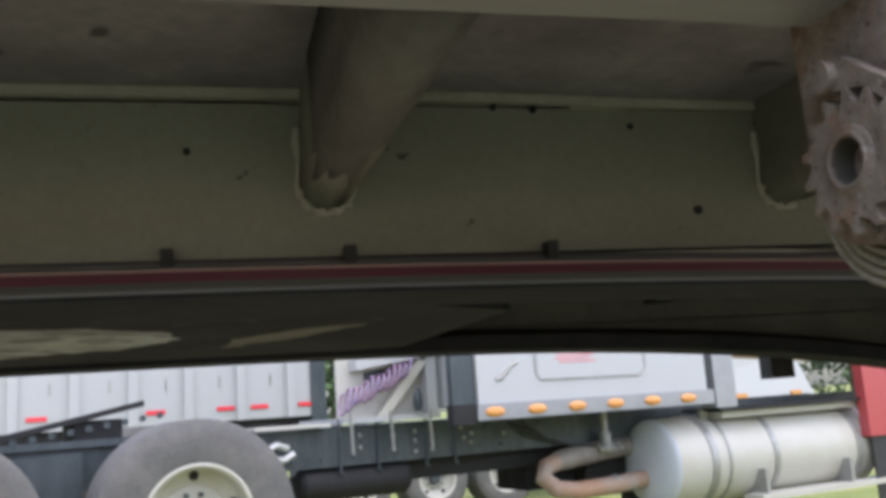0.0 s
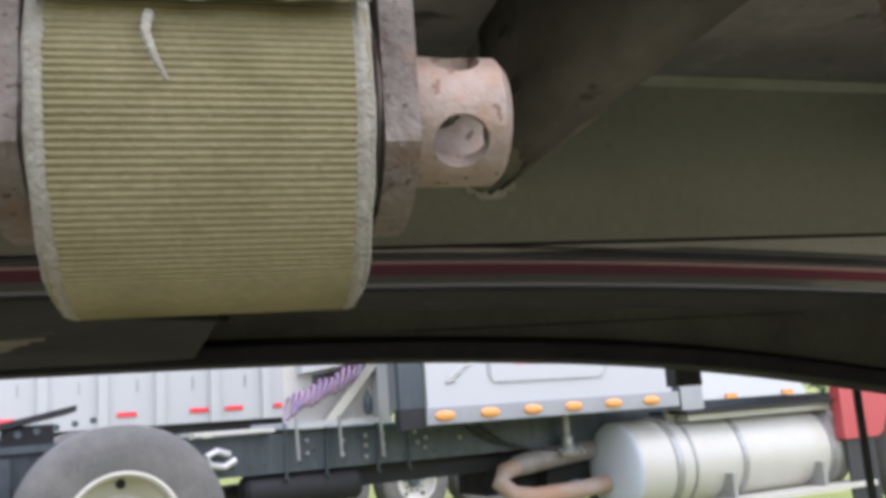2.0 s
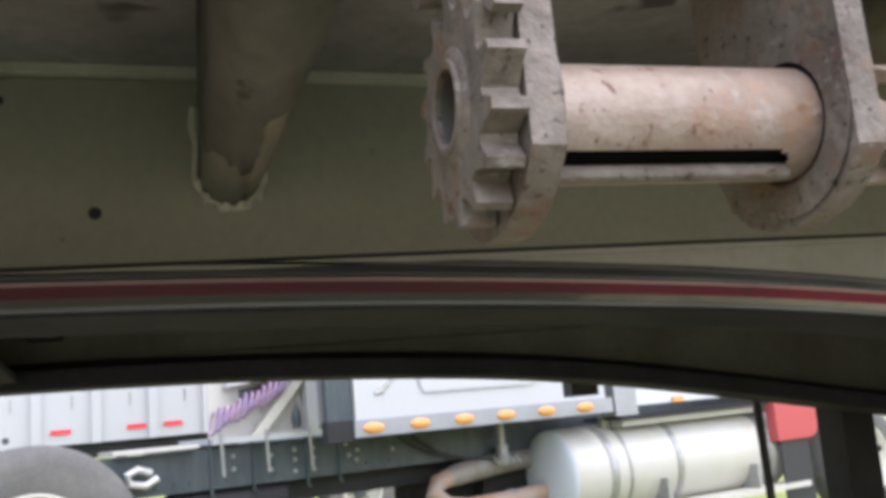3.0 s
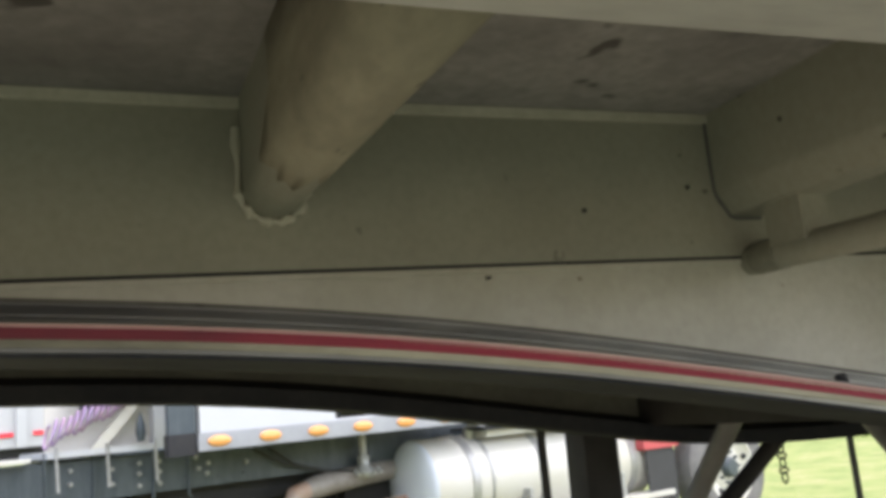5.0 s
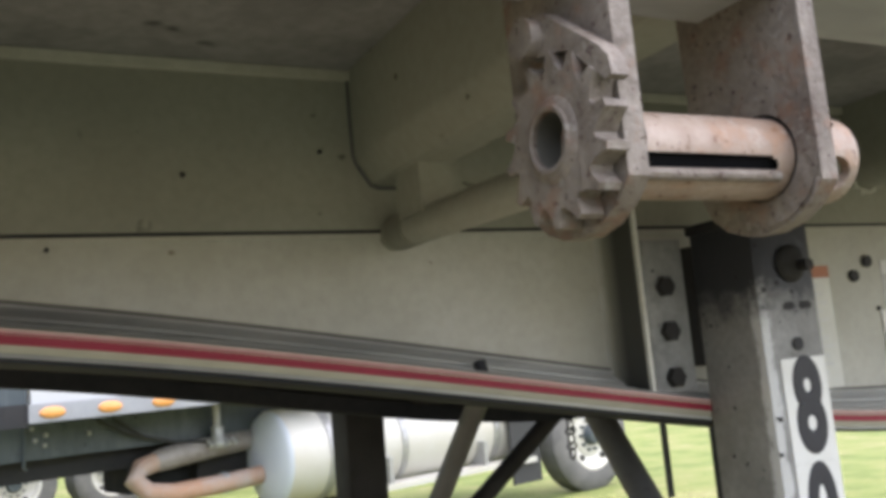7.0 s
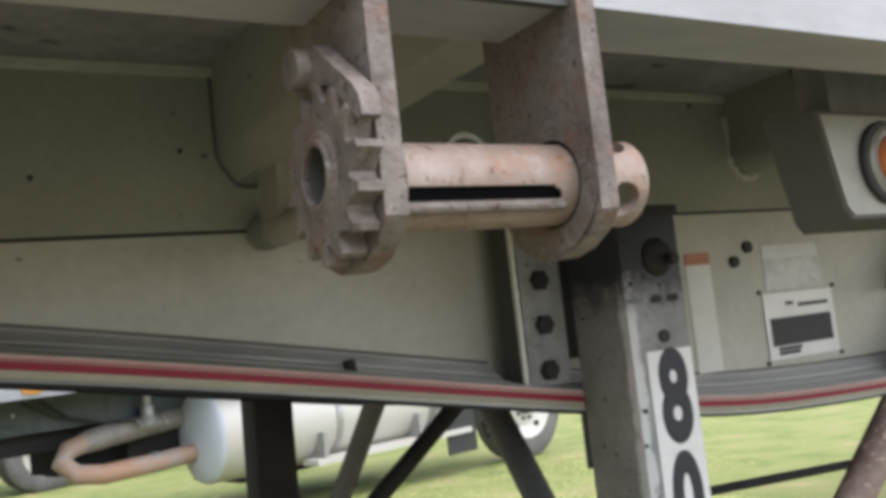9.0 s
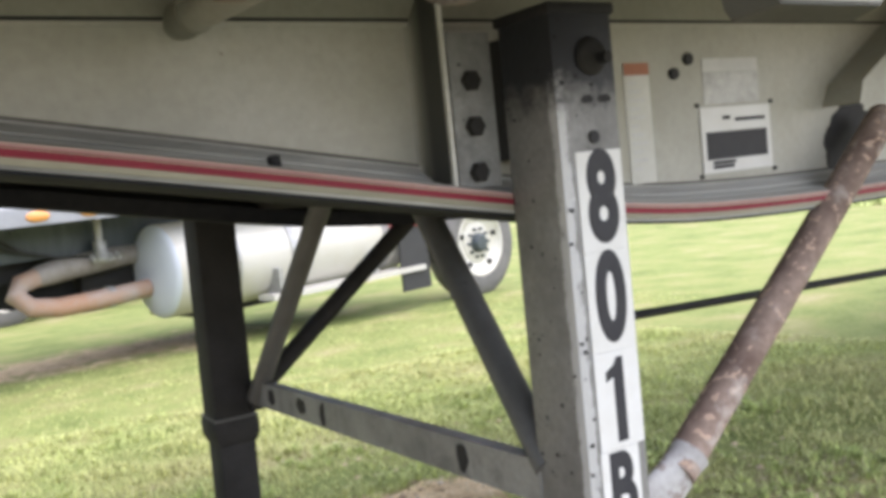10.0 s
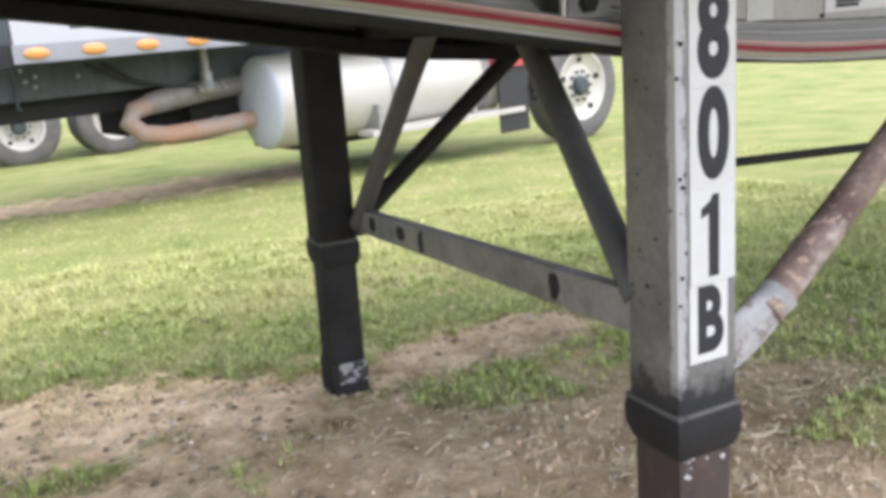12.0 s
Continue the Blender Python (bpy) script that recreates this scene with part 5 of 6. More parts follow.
hood = part("strut_hood", hull([(0.722, 0.058, 1.138), (0.722, 0.1325, 1.138), (0.742, 0.1325, 1.178), (0.742, 0.062, 1.178)], [(1.16, 0.058, 1.372), (1.16, 0.1325, 1.372), (1.14, 0.1325, 1.412), (1.14, 0.062, 1.412)]), GREY, strut, "grey sheet hood on the web above the strut", bevel=0.012)
# flat black patch in place of the dark hollow behind the strut
hollow_ring = []
for q in [2 * math.pi * j / 60 for j in range(60)]:
    r = 1.0 + 0.22 * noise.noise((math.cos(q) * 1.8, math.sin(q) * 1.8, 2.0)) + 0.12 * noise.noise((math.cos(q) * 6, math.sin(q) * 6, 5.0))
    hollow_ring.append((0.8 + 0.075 * r * math.cos(q) + 0.02 * r * math.sin(q), 1.082 + 0.062 * r * math.sin(q)))
part("hollow_patch", prism(hollow_ring, "y", 0.1303, 0.1325), GREASE, hood, "black patch standing for the dark hollow in the web", smooth=False)
part("long_bar", rod((0.88, 0.98, 0.643), (3.2, 0.98, 0.53), 0.0135, 16), BLACK, gear, "long black bar")
part("bar_drop", box(0.87, 0.9, 0.96, 1.06, 0.63, 0.985), BLACK, gear)
part("bar_hanger", box(3.17, 3.22, 0.965, 1.06, 0.515, 0.98), BLACK, gear)


# ---- the tractor parked beyond ----
TR = Matrix.Translation((3.48, 6.25, 0.0)) @ pose(0, 0, 0, 0, 0, 14)


def world_xy(u, v):
    p = TR @ Vector((u, v, 0))
    return p.x, p.y


tractor = thing("tractor_truck", "white sleeper tractor with dark frame and white fuel tank", "truck", TR)


def wheel(u, v, z, r, w, parent, rim_r, rim_label="white painted wheel", dish=0.05, holes=10):
    """Tyre and rim; the outer side faces -v."""
    m = Matrix.Translation((u, v, z)) @ pose(0, 0, 0, 90, 0, 0)
    tyre = part("tyre", lathe([(rim_r, -w), (rim_r + 0.02, -w - 0.002), (r - 0.09, -w - 0.012 + 0.012), (r - 0.03, -w + 0.012), (r, -w + 0.04), (r, -0.04), (r - 0.03, -0.012), (r - 0.1, 0.006), (rim_r + 0.03, 0.002), (rim_r, -0.005), (rim_r - 0.004, -0.03)], 64, m), TYRE, parent, "worn black tyre")
    rim = part("rim", lathe([(rim_r + 0.004, -0.03), (rim_r + 0.008, -0.002), (rim_r - 0.008, 0.0), (rim_r - 0.02, -0.012), (rim_r - 0.035, -dish), (rim_r * 0.62, -dish - 0.03), (rim_r * 0.6, -dish - 0.02), (rim_r * 0.42, -dish - 0.015), (0.0, -dish - 0.015)], 56, m), RIM, tyre, rim_label)
    part("hub", lathe([(0.1, -dish - 0.02), (0.095, -dish + 0.03), (0.075, -dish + 0.055), (0.0, -dish + 0.06)], 28, m), FRAMEM, rim)
    for k in range(holes):
        a = 2 * math.pi * k / holes
        p = m @ Vector((0.143 * math.cos(a), 0.143 * math.sin(a), -dish - 0.016))
        q = m @ Vector((0.143 * math.cos(a), 0.143 * math.sin(a), -dish + 0.018))
        part("wheel_nut", rod(p, q, 0.016, 6), FRAMEM, rim)
        if k % 2 == 0:
            a += 0.3
            p = m @ Vector((rim_r * 0.78 * math.cos(a), rim_r * 0.78 * math.sin(a), -dish - 0.03))
            q = m @ Vector((rim_r * 0.78 * math.cos(a), rim_r * 0.78 * math.sin(a), -dish + 0.004))
            part("hand_hole", rod(p, q, 0.028, 14), BLACK, rim)
    return tyre


def on_ground(u, v, r):
    return ground_z(*world_xy(u, v)) + r - 0.02


FV = 1.05
wheel(-3.64, 0.2, 0.575, 0.585, 0.6, tractor, 0.32, dish=0.16)
wheel(-5.02, 0.2, 0.58, 0.57, 0.6, tractor, 0.31, dish=0.16)
wheel(3.5, 0.3, on_ground(3.5, 0.3, 0.54), 0.54, 0.28, tractor, 0.33, dish=0.03)
for u in (-3.64, -5.02):
    wheel(u, 2.3, 0.58, 0.57, 0.6, tractor, 0.31)
frame_rail = part("frame_rail", prism([(FV, 0.76), (FV, 1.03), (FV + 0.08, 1.03), (FV + 0.08, 1.02), (FV + 0.01, 1.02), (FV + 0.01, 0.77), (FV + 0.08, 0.77), (FV + 0.08, 0.76)], "x", -6.2, 3.4), FRAMEM, tractor, "dusty blue-black frame rail", smooth=False)
splice = part("splice_plate", box(-1.87, -1.67, FV - 0.008, FV, 0.78, 1.01), FRAMEM, frame_rail, "bolted splice plate", smooth=False)
for u, z, holder in [(-2.29, 0.97, frame_rail), (-2.29, 0.88, frame_rail), (-2.02, 0.95, frame_rail), (-2.02, 0.85, frame_rail), (-1.44, 0.97, frame_rail), (-1.42, 0.89, frame_rail), (-1.35, 0.92, frame_rail), (-1.36, 0.85, frame_rail), (-1.06, 0.9, frame_rail)] + [(u, z, splice) for u in (-1.84, -1.7) for z in (0.82, 0.9, 0.97)]:
    part("frame_bolt", lathe([(0.0, 0.022), (0.012, 0.022), (0.016, 0.016), (0.016, 0.0)], 8, Matrix.Translation((u, FV - 0.002, z)) @ pose(0, 0, 0, 90, 0, 0)), BAND, holder)
part("far_frame_rail", box(-6.2, 3.4, FV + 0.78, FV + 0.86, 0.76, 1.03), FRAMEM, tractor, smooth=False)
for u in (-5.8, -4.4, -2.6, -1.2, 0.6, 2.0):
    part("frame_crossmember", box(u - 0.05, u + 0.05, FV + 0.02, FV + 0.84, 0.8, 1.0), FRAMEM, tractor, smooth=False)
random.seed(9)
for k in range(46):
    u = -5.9 + 0.115 * k + random.uniform(-0.03, 0.03)
    z = random.choice((0.82, 0.9, 0.97))
    part("frame_bolt", rod((u, FV - 0.016, z), (u, FV, z), 0.014, 6), FRAMEM, frame_rail)
for u in (-2.45, -2.15, -1.75, -1.5):
    part("hanging_line", sweep([(u, FV - 0.015, 1.1), (u + 0.01, FV - 0.02, 0.9), (u, FV - 0.02, 0.72), (u + 0.02, FV - 0.01, 0.7)], 0.011, 8), FRAMEM, frame_rail)
part("rear_axle_housing", rod((-3.64, 0.8, 0.58), (-3.64, 2.3, 0.58), 0.1, 18), FRAMEM, tractor)
part("spring_hanger", hull([(-4.75, 0.98, 0.7), (-4.2, 0.98, 0.55), (-4.2, 1.04, 0.55), (-4.75, 1.04, 0.7)], [(-4.75, 0.98, 0.98), (-4.2, 0.98, 1.0), (-4.2, 1.04, 1.0), (-4.75, 1.04, 0.98)]), FRAMEM, tractor, bevel=0.01)
part("fork_bracket", sweep([(-2.86, 0.98, 0.92), (-2.95, 0.94, 0.95), (-3.02, 0.93, 0.92), (-3.0, 0.93, 0.86), (-2.9, 0.95, 0.84), (-2.82, 0.97, 0.88)], 0.025, 10), SILVER, tractor)
# fifth wheel tilted back on its ramps
fifth = part("fifth_wheel", hull([(-4.75, 1.0, 1.08), (-3.82, 1.0, 1.27), (-3.82, 1.95, 1.27), (-4.75, 1.95, 1.08)], [(-4.75, 1.0, 1.12), (-3.82, 1.0, 1.31), (-3.82, 1.95, 1.31), (-4.75, 1.95, 1.12)]), BLACK, tractor, "greasy black fifth wheel plate", bevel=0.006)
part("fifth_wheel_stand", box(-4.25, -3.95, 1.05, 1.9, 1.03, 1.2), BLACK, fifth, smooth=False)
part("slide_rail", box(-5.2, -3.5, 1.0, 1.06, 1.03, 1.075), FRAMEM, fifth, smooth=False)
for k in range(9):
    part("lightening_hole", rod((-4.6 + 0.11 * k, 0.995, 1.085 + 0.015 * k), (-4.6 + 0.11 * k, 1.01, 1.085 + 0.015 * k), 0.022, 10), FRAMEM, fifth)
# sleeper box and polished skirt with lamps
SV = 0.4
sleeper = part("sleeper", hull([(-1.62, SV, 1.13), (0.55, SV, 1.13), (0.55, SV + 2.2, 1.13), (-1.62, SV + 2.2, 1.13)], [(-1.62, SV, 3.3), (0.55, SV, 3.4), (0.55, SV + 2.2, 3.4), (-1.62, SV + 2.2, 3.3)]), WHITE, tractor, "white sleeper box", bevel=0.03)
part("locker_door", box(-1.1, -0.1, SV - 0.006, SV + 0.002, 1.295, 1.7), WHITE, sleeper, "flush locker door", bevel=0.02)
part("locker_trim", sweep([(-1.12, SV - 0.006, 1.75), (-1.12, SV - 0.006, 1.34), (-1.08, SV - 0.006, 1.285), (-0.15, SV - 0.006, 1.285), (-0.08, SV - 0.006, 1.34), (-0.08, SV - 0.006, 1.75)], 0.006, 6), BAND, sleeper)
for a, b, c in ((-0.92, -0.58, 1.455), (-0.94, -0.62, 1.43), (-0.9, -0.56, 1.405)):
    part("faded_print", box(a, b, SV - 0.0085, SV - 0.005, c, c + 0.016), shade("faded_red_print", (0.6, 0.3, 0.32), 0.5), sleeper)
for p, q in (((-1.46, 1.3), (-1.36, 1.36)), ((-1.44, 1.33), (-1.33, 1.41)), ((-1.38, 1.35), (-1.3, 1.44)), ((-1.47, 1.31), (-1.4, 1.31)), ((-1.34, 1.4), (-1.27, 1.42)), ((-1.45, 1.52), (-1.4, 1.6))):
    part("emblem_stroke", rod((p[0], SV - 0.003, p[1]), (q[0], SV - 0.003, q[1]), 0.012, 6), BAND, sleeper)
skirt = part("skirt", box(-1.64, 0.6, SV - 0.02, SV + 0.05, 1.02, 1.135), STRIP, tractor, "polished skirt panel", bevel=0.006)
for u in (-1.5, -1.14, -0.78, -0.42, -0.05, 0.32):
    lamp = part("skirt_lamp", lathe([(0.0, 0.03), (0.035, 0.027), (0.055, 0.016), (0.06, 0.0)], 24, Matrix.Translation((u, SV - 0.02, 1.077)) @ pose(0, 0, 0, 90, 0, 0) @ Matrix.Diagonal((1.35, 0.62, 1, 1))), AMBER, skirt, "amber clearance lamp")
part("corner_post", box(-1.82, -1.64, SV + 0.02, SV + 0.09, 1.13, 3.2), FRAMEM, tractor, "dark corner fairing", bevel=0.02)
part("corner_foot", box(-1.83, -1.64, SV + 0.0, SV + 0.1, 1.0, 1.14), BLACK, tractor, bevel=0.01)
part("side_fairing", box(0.66, 0.89, SV + 0.02, SV + 0.2, 0.98, 3.3), STRIP, tractor, "grey cab extender", bevel=0.04)
# white tool rack behind the sleeper with its air hose
rack = part("tool_rack", box(-2.45, -1.66, FV - 0.12, FV + 0.9, 1.06, 1.1), WHITE, tractor, "white deck plate and rack", bevel=0.006)
part("rack_back", box(-2.44, -1.68, FV + 0.02, FV + 0.05, 1.1, 1.8), TANKW, rack)
part("rack_head", hull([(-2.34, FV - 0.14, 1.44), (-1.66, FV - 0.14, 1.54), (-1.66, FV + 0.02, 1.54), (-2.34, FV + 0.02, 1.44)], [(-2.34, FV - 0.14, 1.52), (-1.66, FV - 0.14, 1.62), (-1.66, FV + 0.02, 1.62), (-2.34, FV + 0.02, 1.52)]), WHITE, rack, bevel=0.01)
part("rack_post", box(-1.76, -1.68, FV - 0.12, FV, 1.1, 1.6), WHITE, rack, bevel=0.008)
part("rack_stay", prism([(-2.18, 1.1), (-2.09, 1.1), (-1.74, 1.5), (-1.83, 1.5)], "y", FV - 0.12, FV - 0.08), TANKW, rack, bevel=0.008)
part("rack_opening", hull([(-2.22, FV + 0.012, 1.36), (-1.98, FV + 0.012, 1.4), (-1.98, FV + 0.019, 1.4), (-2.22, FV + 0.019, 1.36)], [(-2.22, FV + 0.012, 1.43), (-1.9, FV + 0.012, 1.48), (-1.9, FV + 0.019, 1.48), (-2.22, FV + 0.019, 1.43)]), FRAMEM, rack)
part("hose_coupling", lathe([(0.0, 0.0), (0.025, 0.0), (0.035, 0.06), (0.03, 0.12), (0.012, 0.17), (0.0, 0.2)], 14, Matrix.Translation((-1.86, FV - 0.15, 1.12))), FRAMEM, rack, "dark hose coupling")
for k in range(3):
    part("rack_leg", rod((-2.4 + 0.32 * k, FV - 0.13, 1.13), (-2.39 + 0.32 * k, FV - 0.13, 0.84), 0.011, 8), BAND, rack)
pts = []
for k in range(190):
    f = k / 189
    a = 2 * math.pi * 12 * f
    pts.append((-2.46 + 0.54 * f + 0.025 * math.cos(a), FV - 0.12 + 0.07 * math.sin(a), 1.2 + 0.24 * f + (0.075 + 0.015 * math.sin(3 * f * 6.28)) * math.cos(a)))
part("coiled_air_hose", sweep(pts, 0.0095, 7), PURPLE, tractor, "purple coiled air hose")
part("deck_step", box(-3.1, -2.55, FV - 0.12, FV + 0.5, 1.05, 1.075), TANKW, tractor, bevel=0.004)
air_tank = part("air_tank", lathe([(0.0, 0.0), (0.1, 0.015), (0.125, 0.05), (0.125, 0.85), (0.1, 0.885), (0.0, 0.9)], 28, Matrix.Translation((-2.75, FV + 0.12, 0.64)) @ pose(0, 0, 0, 0, 90, 0)), BLACK, tractor, "black air reservoir")
# underbody masses added to block light and view beneath the truck
part("dark_clutter_block", box(-0.7, 0.45, FV + 0.25, FV + 0.75, 0.4, 0.82), UNDERSHADE, tractor, "black block standing for dark underbody clutter", bevel=0.06)
part("underbody_shade_block", box(-1.9, -0.2, FV + 0.2, FV + 0.75, 0.6, 0.95), BLACK, tractor, bevel=0.05)
part("drive_shaft", rod((-3.5, FV + 0.45, 0.6), (-1.9, FV + 0.45, 0.66), 0.06, 16), BLACK, tractor)
far_tank = part("far_tank", lathe([(0.0, -0.03), (0.31, 0.0), (0.33, 0.03), (0.33, 2.3), (0.31, 2.33), (0.0, 2.36)], 40, Matrix.Translation((0.2, FV + 1.2, 0.57)) @ pose(0, 0, 0, 0, 90, 0)), TANKW, tractor, "unseen white fuel tank added on the far side")
part("sump_shade_block", hull([(-0.2, FV + 0.15, 0.35), (2.4, FV + 0.15, 0.3), (2.4, FV + 0.8, 0.3), (-0.2, FV + 0.8, 0.35)], [(-0.2, FV + 0.05, 0.8), (2.4, FV + 0.05, 0.8), (2.4, FV + 0.85, 0.8), (-0.2, FV + 0.85, 0.8)]), BLACK, tractor, bevel=0.04)
# fuel tank on its straps
TU0, TU1, TV, TZ, TRAD = 0.23, 2.64, 0.82, 0.55, 0.37
m = Matrix.Translation((TU0, TV, TZ)) @ pose(0, 0, 0, 0, 90, 0)
L = TU1 - TU0
tank = part("fuel_tank", lathe([(TRAD - 0.012, 0.012), (TRAD, 0.03), (TRAD, L - 0.03), (TRAD - 0.03, L), (0.0, L + 0.03)], 56, m), TANKW, tractor, "off-white cylindrical fuel tank")
part("tank_end", lathe([(0.0, -0.035), (TRAD * 0.5, -0.03), (TRAD - 0.05, -0.012), (TRAD - 0.012, 0.008), (TRAD - 0.004, 0.02)], 56, m), TANKE, tank, "domed tank end with sky light in its pale blue colour")
for d, w in ((0.34, 0.07), (0.53, 0.022), (1.05, 0.055), (2.1, 0.07)):
    part("tank_strap", lathe([(TRAD, d), (TRAD + 0.012, d), (TRAD + 0.012, d + w), (TRAD, d + w)], 56, m), BAND, tank, "grey tank strap")
part("tank_step_top", box(TU0 + 0.55, TU1 - 0.1, TV - TRAD + 0.05, TV - 0.05, TZ + TRAD - 0.03, TZ + TRAD + 0.02), TANKW, tank, bevel=0.008)
part("tank_step_low", box(TU0 + 0.75, TU1 + 0.1, TV - TRAD - 0.1, TV - TRAD + 0.12, TZ - TRAD + 0.02, TZ - TRAD + 0.065), TANKW, tank, "ribbed step", bevel=0.006)
for d in (0.85, 1.9):
    part("step_bracket", box(TU0 + d, TU0 + d + 0.04, TV - TRAD - 0.06, TV - 0.1, TZ - TRAD + 0.03, TZ - 0.1), BAND, tank)
part("filler_cap", rod((TU0 + 0.5, TV - 0.12, TZ + TRAD - 0.04), (TU0 + 0.5, TV - 0.15, TZ + TRAD + 0.05), 0.05, 20), BAND, tank)
part("tank_bearer", box(TU0 + 0.3, TU0 + 0.36, TV, FV + 0.02, TZ - 0.1, TZ + 0.3), FRAMEM, tank)
part("black_valance", box(0.7, 2.45, SV + 0.02, SV + 0.5, TZ + TRAD + 0.03, TZ + TRAD + 0.055), BLACK, tractor, bevel=0.006)
# black box in place of the dark shade below the tank
part("belly_shade_box", box(0.7, 2.65, FV + 0.02, FV + 0.82, 0.09, 0.78), BLACK, tractor, "black box standing for the shade under the truck", bevel=0.03)
# exhaust bend and valves
exhaust = part("exhaust_pipe", sweep([(0.3, 0.9, 0.44), (-0.1, 0.85, 0.42), (-0.54, 0.82, 0.41), (-0.72, 0.84, 0.44), (-0.8, 0.9, 0.53), (-0.73, 0.95, 0.61), (-0.6, 0.97, 0.64)], 0.07, 18), EXH, tractor, "heat-rusted exhaust bend")
part("muffler", sweep([(-0.62, 0.967, 0.637), (-0.58, 0.975, 0.645), (-0.5, 0.985, 0.655), (-0.1, 1.05, 0.69), (0.3, 1.1, 0.71)], [0.072, 0.08, 0.085, 0.085, 0.08], 20), MUFF, exhaust, "dull grey muffler")
part("exhaust_clamp", lathe([(0.072, 0), (0.078, 0), (0.078, 0.05), (0.072, 0.05)], 20, Matrix.Translation((-0.16, 0.857, 0.42)) @ pose(0, 0, 0, 0, 90, 3)), BAND, exhaust)
valve = part("air_valve", lathe([(0.0, 0.0), (0.07, 0.0), (0.08, 0.03), (0.06, 0.08), (0.05, 0.1), (0.05, 0.16), (0.0, 0.16)], 20, Matrix.Translation((-0.12, FV - 0.1, 0.68))), BAND, tractor, "air valve with fittings")
for k in range(5):
    part("valve_fitting", rod((-0.2 + 0.05 * k, FV - 0.16, 0.7), (-0.2 + 0.05 * k, FV - 0.1, 0.74), 0.014, 8), SILVER, valve)
part("valve_stalk", rod((-0.12, FV - 0.1, 0.82), (-0.12, FV - 0.1, 1.02), 0.03, 12), BAND, valve)
for k in range(2):
    part("hanging_hose", sweep([(-1.0 + 0.12 * k, FV - 0.02, 0.98), (-0.8 + 0.12 * k, FV - 0.05, 0.86 - 0.03 * k), (-0.45, FV - 0.07, 0.76), (-0.15, FV - 0.1, 0.73)], 0.012, 8), RUBBER, tractor)
# cab, fender and mudflap
cab = part("cab", hull([(0.87, 0.5, 1.55), (2.45, 0.5, 1.55), (2.45, 2.5, 1.55), (0.87, 2.5, 1.55)], [(0.87, 0.5, 2.9), (2.2, 0.55, 2.9), (2.2, 2.45, 2.9), (0.87, 2.5, 2.9)]), WHITE, tractor, "white cab", bevel=0.05)
ring = [(2.42, 0.62), (2.42, 1.6), (3.7, 1.5), (3.98, 1.2), (4.0, 0.95)] + [(3.5 + 0.62 * math.cos(a), 0.42 + 0.62 * math.sin(a)) for a in [math.radians(d) for d in range(50, 166, 12)]] + [(2.86, 0.62)]
part("red_fender", prism(ring, "y", 0.36, 0.46), REDP, tractor, "red hood fender", bevel=0.03)
part("hood", hull([(2.4, 0.7, 1.5), (3.9, 0.75, 1.4), (3.9, 2.25, 1.4), (2.4, 2.3, 1.5)], [(2.4, 0.7, 1.9), (3.8, 0.8, 1.7), (3.8, 2.2, 1.7), (2.4, 2.3, 1.9)]), REDP, tractor, "red hood", bevel=0.06)
part("mudflap", box(2.45, 2.82, 0.38, 0.4, 0.02, 0.62), RUBBER, tractor, "black rubber mudflap", bevel=0.004)


# ---- the ribbed dump trailer behind ----
DT = Matrix.Translation((0.46, 12.8, 0.0)) @ pose(0, 0, 0, 0, 0, 14)
dump = thing("dump_trailer", "white ribbed dump trailer with red marker lamps", "trailer", DT)
body = part("body_side", hull([(-9.0, 0, 1.19), (0.76, 0, 1.17), (0.76, 2.4, 1.17), (-9.0, 2.4, 1.19)], [(-9.0, 0, 3.4), (0.76, 0, 3.4), (0.76, 2.4, 3.4), (-9.0, 2.4, 3.4)]), WHITE, dump, "white sheet side", smooth=False)
for k in range(14):
    u = 0.46 - 0.71 * k
    part("side_rib", box(u - 0.06, u + 0.06, -0.06, 0.0, 1.17, 3.4), WHITE, body, "white pressed rib", bevel=0.01)
    part("rib_slot", box(u - 0.3, u - 0.27, -0.008, 0.0, 1.62, 1.78), BAND, body)
for u in (-3.4, -2.81, -1.38, -0.46, 0.01, 0.69):
    part("red_marker", box(u - 0.12, u + 0.12, -0.022, 0.0, 1.31, 1.365), REDL, body, "red reflector lamp", bevel=0.01)
part("end_post", box(0.76, 0.98, -0.04, 2.4, 1.0, 3.4), FRAMEM, dump, "dark end post")
part("lower_rail", box(-9.0, 0.9, 0.1, 0.3, 0.98, 1.18), BLACK, dump)
for u in (-8.0, -6.7):
    wheel(u, -0.05, ground_z(*(DT @ Vector((u, 0, 0))).xy) + 0.5, 0.52, 0.6, dump, 0.3, dish=0.14)
for u in (-0.6, 0.6):
    part("support_leg", box(u - 0.06, u + 0.06, 0.3, 0.42, -0.3, 1.1), FRAMEM, dump)


# ---- a second white truck farther back ----
FT = Matrix.Translation((3.05, 13.3, 0.0)) @ pose(0, 0, 0, 0, 0, 14)
back_truck = thing("white_truck", "white truck standing behind the tractor", "truck", FT)
for u in (-1.25, 0.0, 1.2):
    wheel(u, 0.0, ground_z(*(FT @ Vector((u, 0, 0))).xy) + 0.5, 0.52, 0.5, back_truck, 0.3, dish=0.12)
part("chassis", box(-2.6, 8.5, 0.55, 1.6, 0.66, 0.98), FRAMEM, back_truck, "dark chassis", smooth=False)
part("truck_body", hull([(2.2, 0.3, 0.75), (8.7, 0.3, 0.72), (8.7, 2.3, 0.72), (2.2, 2.3, 0.75)], [(2.2, 0.3, 1.95), (8.2, 0.4, 1.8), (8.2, 2.2, 1.8), (2.2, 2.3, 1.95)]), WHITE, back_truck, "white body", bevel=0.08)
